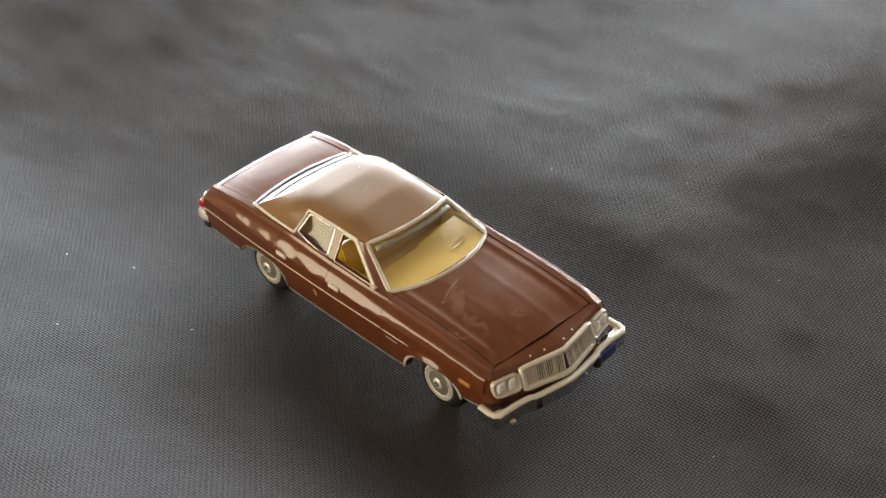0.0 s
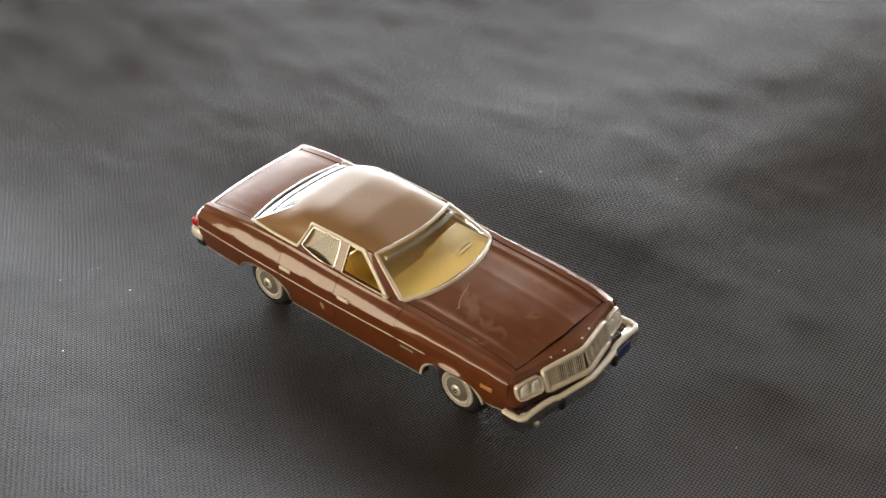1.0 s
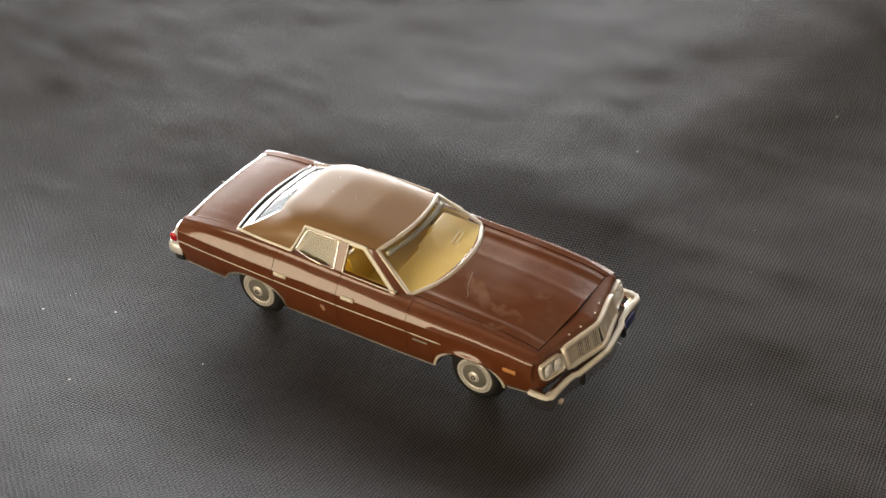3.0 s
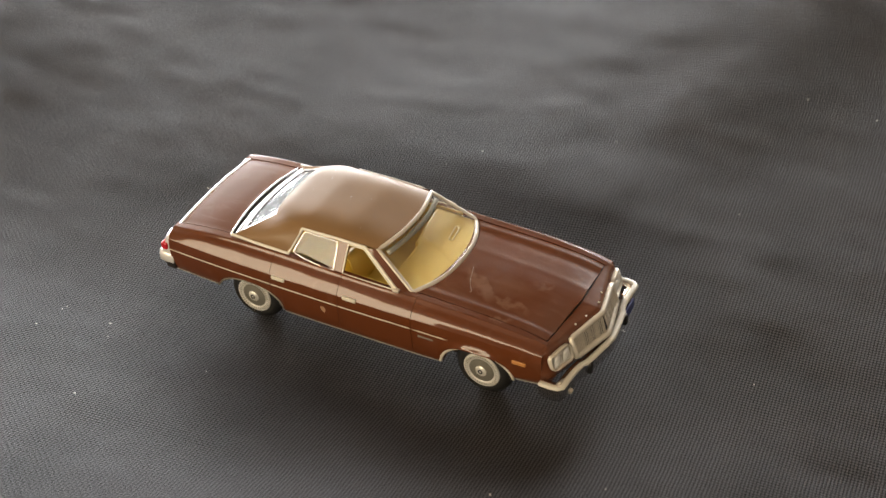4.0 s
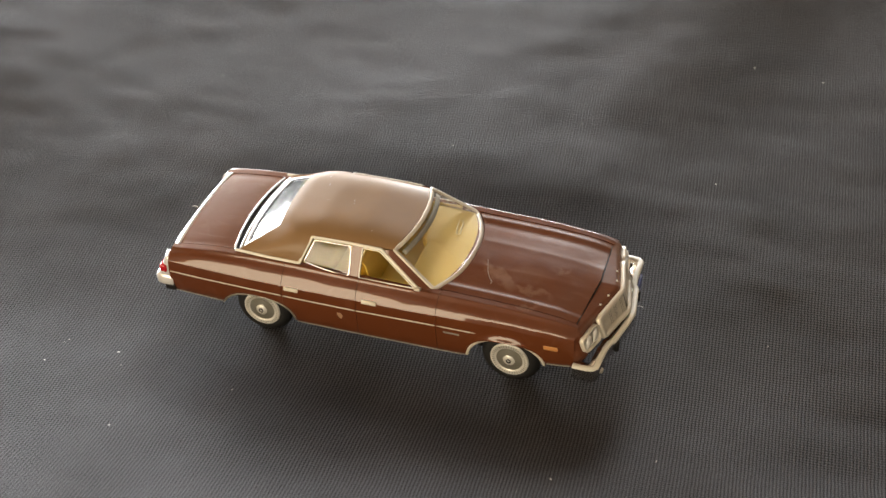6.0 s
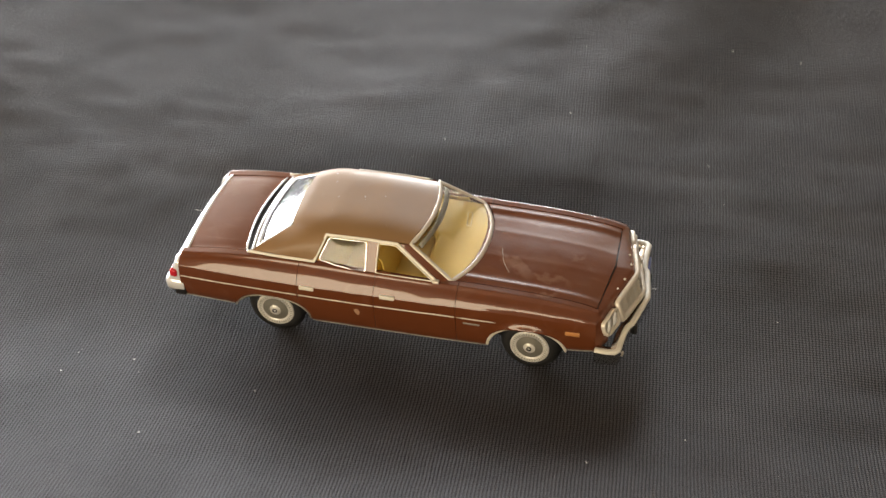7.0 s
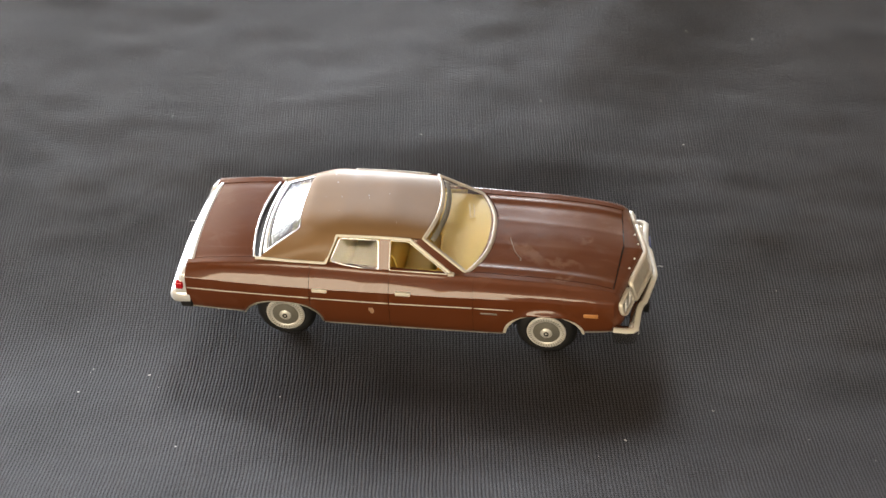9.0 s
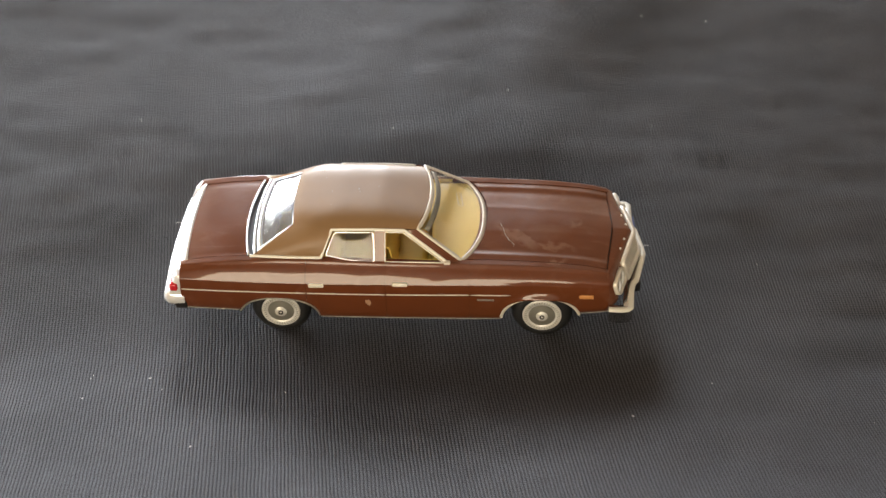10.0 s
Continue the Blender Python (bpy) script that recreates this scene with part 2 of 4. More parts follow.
def part(name, bm, mat, parent, label="", smooth=True, thick=0.0, sharp=None, bevel=0.0):
    ob = new(name, finish(name, bm, mat, smooth))
    ob.parent = parent
    if sharp is not None:
        ob.data.set_sharp_from_angle(angle=radians(sharp))
    if thick:
        s = ob.modifiers.new("thickness", "SOLIDIFY")
        s.thickness, s.offset = thick * MM, -1
    if bevel:
        v = ob.modifiers.new("edge", "BEVEL")
        v.width, v.segments, v.limit_method = bevel * MM, 2, "ANGLE"
    if label:
        tagged(ob, label)
    return ob


def grid(rows, bm=None, close=False):
    bm = bm or bmesh.new()
    vs = [[bm.verts.new(p) for p in r] for r in rows]
    for a, b in zip(vs, vs[1:]):
        n = len(a)
        for k in range(n if close else n - 1):
            q = [a[k], a[(k + 1) % n], b[(k + 1) % n], b[k]]
            if len({v.co.to_tuple(5) for v in q}) >= 3:
                try:
                    bm.faces.new(q)
                except ValueError:
                    pass
    return bm


def weld(bm, d=0.004):
    bmesh.ops.remove_doubles(bm, verts=bm.verts, dist=d)
    return bm


def box(x0, x1, y0, y1, z0, z1, bm=None, bevel=0.0, m=None):
    bm = bm or bmesh.new()
    r = bmesh.ops.create_cube(bm, size=1)
    for v in r["verts"]:
        v.co = Vector(((x0 + x1) / 2 + v.co.x * (x1 - x0), (y0 + y1) / 2 + v.co.y * (y1 - y0), (z0 + z1) / 2 + v.co.z * (z1 - z0)))
    if m is not None:
        bmesh.ops.transform(bm, matrix=m, verts=r["verts"])
    if bevel:
        es = list({e for v in r["verts"] for e in v.link_edges})
        bmesh.ops.bevel(bm, geom=es, offset=bevel, segments=2, profile=0.6, affect="EDGES")
    return bm


def sweep(path, w, h, up=(0, 0, 1), closed=False, sides=8, power=0.6, bm=None, taper=False):
    """A rounded strip along a path: half width w across, half height h along up (a vector, or one for each point)."""
    bm = bm or bmesh.new()
    pts = [Vector(p) for p in path]
    n = len(pts)
    rings = []
    for i, p in enumerate(pts):
        a = pts[(i - 1) % n] if closed or i else p
        b = pts[(i + 1) % n] if closed or i < n - 1 else p
        d = (b - a).normalized()
        u = Vector(up[i] if isinstance(up[0], (tuple, list, Vector)) else up)
        s = d.cross(u)
        s = s.normalized() if s.length > 1e-6 else Vector((1, 0, 0))
        u = s.cross(d).normalized()
        k = 1.0
        if taper and not closed:
            k = min(1.0, 0.25 + 0.75 * min(i, n - 1 - i) / max(1, taper))
        ring = []
        for j in range(sides):
            q = 2 * math.pi * (j + 0.5) / sides
            cx, cy = math.cos(q), math.sin(q)
            cx, cy = math.copysign(abs(cx) ** power, cx), math.copysign(abs(cy) ** power, cy)
            ring.append(bm.verts.new(p + s * (cx * w * k) + u * (cy * h * k)))
        rings.append(ring)
    for i in range(n if closed else n - 1):
        a, b = rings[i], rings[(i + 1) % n]
        for j in range(sides):
            bm.faces.new((a[j], a[(j + 1) % sides], b[(j + 1) % sides], b[j]))
    if not closed:
        bm.faces.new(rings[0][::-1])
        bm.faces.new(rings[-1])
    return bm


def smooth_path(pts, step=0.35, rounds=2, closed=False):
    """Corner-cutting of a polyline, then even resampling."""
    p = [Vector(q) for q in pts]
    for _ in range(rounds):
        out = [] if closed else [p[0]]
        for a, b in zip(p, p[1:] + (p[:1] if closed else [])):
            out += [a.lerp(b, 0.25), a.lerp(b, 0.75)]
        p = out if closed else out + [p[-1]]
    return p


def rounded(pts, r):
    """A closed polygon with its corners cut round by r."""
    p = [Vector(q) for q in pts]
    out = []
    for i, c in enumerate(p):
        a, b = p[i - 1], p[(i + 1) % len(p)]
        u, v = c + (a - c).normalized() * r, c + (b - c).normalized() * r
        out += [u, u.lerp(c, 0.6).lerp(c.lerp(v, 0.4), 0.5), v, v.lerp(b, 0.3)] if (b - c).length > 3 * r else [u, u.lerp(c, 0.6).lerp(c.lerp(v, 0.4), 0.5), v]
    return out


def lathe(profile, n=40, centre=(0, 0, 0), sign=-1):
    """profile: (radius, outward offset) pairs, turned round the y axis."""
    bm = bmesh.new()
    rows = []
    for r, o in profile:
        rows.append([(centre[0] + r * math.cos(2 * math.pi * k / n), centre[1] + sign * o, centre[2] + r * math.sin(2 * math.pi * k / n)) for k in range(n)])
    return weld(grid(rows, bm, close=True), 0.0005)


def keyed(xs, vs, blur=1.2):
    """A smooth function through about these values."""
    X = np.linspace(-36, 33, 1381)
    V = np.interp(X, xs, vs)
    k = np.arange(-80, 81) * 0.05
    w = np.exp(-0.5 * (k / blur) ** 2)
    V = np.convolve(np.pad(V, 80, mode="edge"), w / w.sum(), mode="valid")
    return lambda x: float(np.interp(x, X, V))


# ---- room ----
def slab(name, x0, x1, y0, y1, z0, z1, mat, label, category):
    bm = box(x0 * 1000, x1 * 1000, y0 * 1000, y1 * 1000, z0 * 1000, z1 * 1000)
    ob = new(name, finish(name, bm, mat, smooth=False))
    return tagged(ob, label, category, kind="structure")


def build_room():
    x0, x1, y0, y1, zc = ROOM
    slab("floor", x0 - 0.2, x1 + 0.1, y0 - 0.2, y1 + 0.2, -0.10, -0.004, FLOORM, "plain brown floor under the cloth", "floor")
    slab("ceiling", x0 - 0.2, x1 + 0.1, y0 - 0.2, y1 + 0.2, zc, zc + 0.1, WALL, "plain pale plaster ceiling of the room", "ceiling")
    slab("wall_east", x1, x1 + 0.1, y0 - 0.2, y1 + 0.2, -0.004, zc, WALL, "plain pale plaster side wall of the room", "wall")
    for name, openings, lo, hi in (("wall_west", (SIDE_WINDOW,), y0, y1), ("wall_north", (WINDOW,), x0 - 0.2, x1), ("wall_south", (BACK_WINDOW,), x0 - 0.2, x1)):
        bm = bmesh.new()
        for a0, a1, z0, z1 in openings:
            for p0, p1, q0, q1 in ((lo, a0, -0.004, zc), (a1, hi, -0.004, zc), (a0, a1, -0.004, z0), (a0, a1, z1, zc)):
                if name == "wall_west":
                    span = (x0 - 0.06, x0, p0, p1)
                else:
                    span = (p0, p1, y1, y1 + 0.2) if name == "wall_north" else (p0, p1, y0 - 0.06, y0)
                box(*[1000 * v for v in (*span, q0, q1)], bm)
        tagged(new(name, finish(name, bm, WALL, smooth=False)), "plain pale plaster wall with a wide window opening", "wall", kind="structure")


build_room()

# ---- cloth ----
def smoothstep(a, b, x):
    k = min(1.0, max(0.0, (x - a) / (b - a)))
    return k * k * (3 - 2 * k)


GROUND = 0.05      # height of the cloth under the tyres


def softplus(d, w):
    return w * math.log1p(math.exp(max(-60.0, min(60.0, d / w))))


def cloth_height(x, y):
    """Millimetres. The car stands in a shallow hollow; the cloth banks up on the near side and has a soft ridge behind."""
    r = math.hypot((x + 2) / 1.6, y * 1.15)
    k = smoothstep(16, 40, r)
    z = GROUND + 0.9 * k
    z += 0.27 * (softplus(-y - 16, 3.0) - softplus(-y - 75, 9.0)) + 0.12 * (softplus(-y - 40, 4.0) - softplus(-y - 75, 9.0))
    # ridge behind the car; its flank towards the front lies in the shade
    g = smoothstep(12, 34, y + 0.45 * max(0.0, x - 18))
    crest = 2.1 + 0.075 * softplus(min(y, 110) - 42, 8)
    xc = 5 + 0.28 * max(0.0, min(50.0, y - 45))
    z += g * crest * (math.exp(-((x - xc) / 32) ** 2) if x < xc else 0.5 + 0.5 * math.cos(math.pi * smoothstep(xc - 2, xc + 42, x)))
    z -= 6.0 * smoothstep(34, 115, x) + 1.7 * smoothstep(27, 52, x) * math.exp(-((y + 2) / 22) ** 2)
    z += 4.4 * (1 - smoothstep(-115, -28, x)) * smoothstep(-20, 30, y)
    far = smoothstep(20, 60, math.hypot(x, y * 1.2))
    z += far * (0.9 * noise.noise((x * 0.022 + 3, y * 0.030, 0.3)) + 0.30 * noise.noise((x * 0.055, y * 0.095 + 7, 1.7)) + 0.26 * noise.noise((x * 0.10, y * 0.20 + 3, 4.1)) + 0.14 * noise.noise((x * 0.24, y * 0.36, 2.2)))
    return z


def build_cloth():
    n = 230
    t = np.linspace(-1, 1, n)
    ax = np.sign(t) * (95 * np.abs(t) + 315 * np.abs(t) ** 3.2)
    rows = [[(x, y + 20, cloth_height(x, y + 20)) for x in ax] for y in ax]
    bm = grid(rows)
    ob = new("cloth", finish("cloth", bm, CLOTH))
    s = ob.modifiers.new("thickness", "SOLIDIFY")
    s.thickness, s.offset = 0.4 * MM, -1
    return tagged(ob, "dark grey plain-woven cotton cloth, softly rumpled", "cloth", kind="structure")


build_cloth()

# ---- model car: body lines ----
XS = (-30.4, -29.4, -27, -24, -18, -11, -4, 4, 10, 17, 23, 25.6, 27.2)
half_width = keyed(XS, (10.75, 10.85, 10.95, 11.05, 11.15, 11.25, 11.3, 11.3, 11.25, 11.1, 10.9, 10.7, 10.1))
trim_z = keyed((-33, -12, -3, 8, 27), (7.98, 7.95, 8.0, 8.2, 8.0), 3)
crease_z = keyed(XS, (9.5, 9.6, 9.6, 9.5, 9.45, 9.5, 9.6, 9.65, 9.7, 9.7, 9.35, 9.1, 8.8))
crease_in = keyed(XS, (.10, .10, .10, .10, .08, .06, .06, .08, .10, .12, .14, .14, .14))
should_y = keyed(XS, (9.0, 9.2, 9.3, 9.3, 9.2, 9.35, 9.5, 9.45, 9.3, 9.3, 9.2, 9.1, 8.7), 1.6)
should_z = keyed(XS, (10.5, 10.85, 11.2, 11.55, 11.85, 12.0, 11.9, 11.8, 11.7, 11.5, 11.0, 10.45, 9.7), 1.3)
full = keyed((-34, -24, -17, -10, 4, 12, 22, 28), (0.50, 0.50, 0.50, 0.51, 0.52, 0.70, 0.72, 0.72), 2)
full_z = keyed((-34, -24, -17, -10, 4, 12, 22, 28), (0.68, 0.62, 0.58, 0.56, 0.54, 0.46, 0.45, 0.50), 2)
inner_y = keyed((-34, -22, -19, 5, 8, 30), (8.2, 8.15, 8.4, 8.7, 8.3, 8.3), 0.8)
rock_z = keyed((-34, -23, -12, 12, 22, 28), (4.7, 4.55, 3.75, 3.9, 4.85, 5.1), 0.8)
ARCHES = ((-17.25, 5.3, 3.75, 6.75), (17.05, 5.15, 3.95, 7.65))     # centre x, half width, base z, top z


def bottom_z(x):
    z = rock_z(x)
    for c, hw, b, top in ARCHES:
        d = abs(x - c) / hw
        if d < 1:
            z = max(z, b + (top - b) * (1 - d ** 2.3) ** 0.5)
    return z


def stations(x0, x1, step=0.6):
    xs = list(np.arange(x0, x1, step)) + [x1]
    for c, hw, b, top in ARCHES:
        xs += [c + hw * math.cos(a) for a in np.linspace(0, math.pi, 41)]
    xs = sorted(round(float(x), 4) for x in xs if x0 <= x <= x1)
    return [x for i, x in enumerate(xs) if i == 0 or x - xs[i - 1] > 0.004]


def side_profile(x, inset=0.0):
    """Points (y, z) from the lower lip up over the shoulder to the inner edge, y positive."""
    w, zt, zc, zs, ys, zb, yi = half_width(x), trim_z(x), crease_z(x), should_z(x), should_y(x), bottom_z(x), inner_y(x)
    ctl = [(w - 1.2, zb + 0.05), (w - 0.32, zb), (w - 0.10, zb + 0.30 * (zt - zb)), (w, zt), (w - 0.02, (zt + zc) / 2),
           (w - 0.8 * crease_in(x), zc - 0.15), (w - crease_in(x) - 0.05, zc + 0.10), (ys + full(x) * (w - ys), zc + full_z(x) * (zs - zc)), (ys + 0.30 * full(x) * (w - ys) + 0.05, zc + (0.32 * full_z(x) + 0.62) * (zs - zc)), (ys + 0.08, zs - 0.11), (ys - 0.08, zs), ((ys - 0.08 + yi) / 2, zs), (yi, zs)]
    low = zb
    out = []
    for k, (y, z) in enumerate(ctl):
        low = max(z, low + (0.04 if 0 < k < 8 else 0))
        out.append((y, low if k < 8 else z))
    p = [Vector((0, y, z)) for y, z in out]
    q = [p[0], p[1]]
    for k in range(1, len(p) - 1):
        a, b, c, d = p[max(1, k - 1)], p[k], p[k + 1], p[min(len(p) - 1, k + 2)]
        for f in (0.25, 0.5, 0.75, 1.0):
            h = 0.5 * ((2 * b) + (c - a) * f + (2 * a - 5 * b + 4 * c - d) * f * f + (3 * b - a - 3 * c + d) * f ** 3)
            q.append(h)
    return [(max(0, v.y - inset), v.z - (inset if k > len(q) - 13 else 0)) for k, v in enumerate(q)]


def flare(x, z):
    """The wheel arches swell outwards in a soft lip."""
    out = 0.0
    for c, hw, b, top in ARCHES:
        e = math.hypot((x - c) / hw, (z - b) / (top - b))
        if z > b - 0.3:
            up = max(0.0, (z - b) / (top - b) / max(e, 0.1)) ** 2
            out = max(out, (0.85 if c > 0 else 0.22) * up * math.exp(-((e - 0.95) / 0.20) ** 2))
    return out


def side_patch(x0, x1, side):
    """The panels are slightly wavy, as thin moulded plastic is."""
    return grid([[(x, side * (y + (flare(x, z) + 0.042 * noise.noise((x * 0.42, z * 0.55, 3.0 + side)) * min(1, max(0, (should_z(x) - z - 0.1) / 0.9)) if k > 1 else 0)), z) for k, (y, z) in enumerate(side_profile(x))] for x in stations(x0, x1)])


# ---- model car: assembly ----
car = new("model_car")
tagged(car, "glossy brown model sedan with tan vinyl roof, standing on dark cloth", "toy car")


def cowl_x(y):
    return 9.75 - 2.5 * (abs(y) / 8.3) ** 2.2


def hood_front_x(y):
    return 25.6 + 0.75 * (1 - abs(y) / 8.3)


hood_mid = keyed((7, 10, 17, 23, 26.5), (12.0, 11.95, 11.85, 11.4, 10.85), 1.5)


def hood_z(x, y):
    """A crowned panel with a raised spear along each side and a faint ridge down the middle."""
    e = should_z(x) - 0.05
    f = min(1.0, abs(y) / 8.3)
    z = e + (hood_mid(x) - e) * (0.5 + 0.5 * math.cos(math.pi * f))
    z += 0.10 * math.exp(-((abs(y) - 7.2) / 0.45) ** 2) - 0.05 * math.exp(-((abs(y) - 6.2) / 0.7) ** 2)
    z += 0.03 * math.exp(-((abs(y) - (2.6 - 0.02 * (x - 8))) / 0.5) ** 2)
    return z


GAP = 0.032


def lid_rear_x(y):
    return -29.7 + 0.35 * (abs(y) / 8.05) ** 2


def lid_front_x(y):
    return -22.35 + 0.95 * (abs(y) / 8.05) ** 2


def tail_z(y):
    f = abs(y) / 8.05
    return 10.92 - 0.10 * f ** 2 - 0.35 * max(0.0, f - 1) / 0.15


def build_body():
    for side in (-1, 1):
        part("rear_quarter_panel", side_patch(-30.15, -13.5 - GAP, side), PAINT, car, thick=0.35)
        part("rear_door", side_patch(-13.5 + GAP, -3.05 - GAP, side), PAINT, car, thick=0.35)
        part("front_door", side_patch(-3.05 + GAP, 7.85 - GAP, side), PAINT, car, thick=0.35)
        part("front_fender", side_patch(7.85 + GAP, 25.9, side), PAINT, car, thick=0.35)
    bm = bmesh.new()
    for side in (-1, 1):
        grid([[(x, side * y, z) for y, z in side_profile(x, 0.32)] for x in stations(-29.9, 25.5, 0.9)], bm)
    part("inner_shell", bm, PAINT, car)
    # black sheet below the hood stands in for the shade in its shut lines
    part("hood_gap_backing", grid([[(x, y, hood_z(x, y) - 0.4) for y in np.linspace(-8.5, 8.5, 25)] for x in np.linspace(9.0, 26.3, 24)]), BLACK, car)
    # hood
    rows = []
    for u in np.linspace(0, 1, 40):
        row = []
        for y in np.linspace(-8.15, 8.15, 61):
            a, b = cowl_x(y) + 0.1, hood_front_x(y) - 0.08
            x = a + (b - a) * u
            row.append((x, y, hood_z(x, y)))
        rows.append(row)
    part("hood", grid(rows), PAINT, car, "glossy brown hood with fine scuffs and dark shut lines", thick=0.3)
    # trunk lid
    rows = []
    for u in np.linspace(0, 1, 34):
        row = []
        for y in np.linspace(-8.05, 8.05, 41):
            f = abs(y) / 8.05
            x = lid_rear_x(y) + (lid_front_x(y) - lid_rear_x(y)) * u
            e = should_z(x) - 0.03
            row.append((x, y, e + 0.22 * (1 - f ** 2.5) - 0.06 * math.exp(-((f - 0.93) / 0.03) ** 2)))
        rows.append(row)
    part("trunk_lid", grid(rows), PAINT, car, "glossy brown trunk lid with pale scratches", thick=0.3)
    # rear face: from the trunk edge it slopes back to the bumper
    rows = []
    for y in np.linspace(-9.3, 9.3, 61):
        f = abs(y) / 9.3
        rows.append([(lid_rear_x(y) + dx, y, tail_z(y) + dz) for dx, dz in ((-0.05, -0.05), (-0.35, -0.14), (-0.75, -0.55), (-1.25, -1.3), (-1.75, -2.3), (-2.1, -3.5), (-2.1, -4.6), (-1.6, -6.0))])
    part("rear_panel", grid(rows), PAINT, car, thick=0.3)
    # deck between rear window and trunk lid
    rows = [[(lid_front_x(y) + 0.05 + d, y, should_z(-21) - 0.40 + 0.2 * (1 - (abs(y) / 8.3) ** 2)) for y in np.linspace(-8.3, 8.3, 31)] for d in np.linspace(-0.3, 3.2, 6)]
    part("rear_deck", grid(rows), BLACK, car, thick=0.2)
    # nose
    rows = []
    for y in np.linspace(-10.6, 10.6, 85):
        rows.append(nose_points(y))
    part("nose_panel", grid(rows), PAINT, car, thick=0.3).modifiers["thickness"].use_rim = False
    # cowl strip
    rows = [[(cowl_x(y) - 1.6 + d, y, 11.5 + 0.15 * (1 - (abs(y) / 8.5) ** 2)) for y in np.linspace(-8.4, 8.4, 41)] for d in (0, 0.8, 1.66)]
    part("cowl", grid(rows), PAINT, car, thick=0.2)
    # chassis
    bm = box(-30.5, 25.5, -7.6, 7.6, 2.7, 6.4, bevel=0.5)
    part("chassis", bm, UNDER, car)
    for c, *_ in ARCHES:
        bm = bmesh.new()
        bmesh.ops.create_cone(bm, segments=16, radius1=0.5, radius2=0.5, depth=17, cap_ends=True, matrix=Matrix.Translation((c, 0, 3.97)) @ Matrix.Rotation(math.pi / 2, 4, "X"))
        part("axle", bm, UNDER, car)


def face_x(y):
    """The V of the front face."""
    a = abs(y)
    return 26.6 + 2.4 * max(0, 1 - a / 8.6) - 0.6 * max(0, (a - 8.9) / 1.1) ** 2


def nose_points(y):
    a = abs(y)
    f = face_x(y)
    hx = min(hood_front_x(min(a, 8.3)) + 0.06, f - 0.8)
    z = should_z(25.6) - 0.08 - 0.45 * max(0, (a - 8.6) / 1.4) ** 2 + 0.42 * max(0, 1 - a / 8.6)
    return [(hx, y, z), (f - 0.75, y, z - 0.10), (f - 0.35, y, z - 0.24), (f - 0.1, y, z - 0.5), (f, y, z - 0.9),
            (f + 0.6, y, 7.0), (f + 0.65, y, 6.3), (f + 0.2, y, 5.2), (f - 0.8, y, 4.6)]


build_body()

# ---- roof and glass ----
ROOF_A = Vector((-10.1, -7.15, 15.35))     # upper rear corner of the side windows
ROOF_B = Vector((-11.5, -9.05, 12.2))      # lower kink of the bright trim
ROOF_C = Vector((-20.5, -8.55, 11.95))     # foot of the sail panel
ROOF_D = Vector((-15.2, -5.75, 15.15))     # upper corner of the rear window
roof_mid = keyed((-17.0, -16.0, -14.6, -10, -4, 3), (15.2, 15.5, 15.9, 16.4, 16.45, 15.85), 0.4)


def roof_front_x(y):
    return 2.2 - 1.3 * (abs(y) / 6.8) ** 2


def roof_edge(u):
    """Side edge of the roof from the windscreen (0) to the rear window (1): y negative."""
    if u < 0.6:
        f = u / 0.6
        return Vector((0.9 + (ROOF_A.x - 0.9) * f, -6.75 - 0.40 * math.sin(f * math.pi / 2), 15.4 + 0.1 * math.sin(math.pi * f)))
    f = (u - 0.6) / 0.4
    p = ROOF_A.lerp(ROOF_D, f)
    p.z += 0.35 * math.sin(math.pi * f)
    p.y -= 0.2 * math.sin(math.pi * f)
    return p


def build_roof():
    bm = bmesh.new()
    rows = []
    N = 30
    for i in range(N + 1):
        u = i / N
        e = roof_edge(u)
        row = []
        for k in range(37):
            s = math.sin(math.pi / 2 * (-1 + 2 * k / 36))
            y = s * -e.y
            a = abs(s)
            xm = roof_front_x(0) + (-15.6 - roof_front_x(0)) * u
            x = xm + (e.x - xm) * a ** 2
            z = e.z + (roof_mid(x) - e.z) * (1 - a ** 5.5)
            row.append((x, y, z))
        rows.append(row)
    grid(rows, bm)
    for side in (-1, 1):
        rows = []
        for j in range(13):
            f = j / 12
            u = 0.6 + 0.4 * f
            top = roof_edge(u)
            bot = ROOF_B.lerp(ROOF_C, f)
            row = []
            for k in range(9):
                g = k / 8
                p = top.lerp(bot, g)
                p.y -= 0.5 * math.sin(math.pi * g) * (0.35 + 0.65 * math.sin(math.pi * min(1, f * 1.2))) * (1 - f ** 4)
                p.z += 0.25 * math.sin(math.pi * g) * (1 - f)
                row.append((p.x, side * -p.y, p.z))
            rows.append(row)
        grid(rows, bm)
    weld(bm, 0.02)
    part("vinyl_roof", bm, VINYL, car, "tan-brown satin vinyl roof covering", thick=0.4)


build_roof()


def ws_base(s):
    return Vector((9.35 - 2.6 * abs(s) ** 2.4, 8.35 * s, 11.72 - 0.12 * s * s))


def ws_top(s):
    return Vector((2.5 - 1.35 * s * s, 6.75 * s, 15.8 - 0.38 * abs(s) ** 2.2))


def rw_top(s):
    return Vector((-15.75 + 0.35 * s * s, 5.5 * s, 15.08 - 0.25 * abs(s) ** 2.4))


def rw_base(s):
    return Vector((-20.0 + 0.65 * s * s, 7.1 * s, 12.5 - 0.14 * s * s))


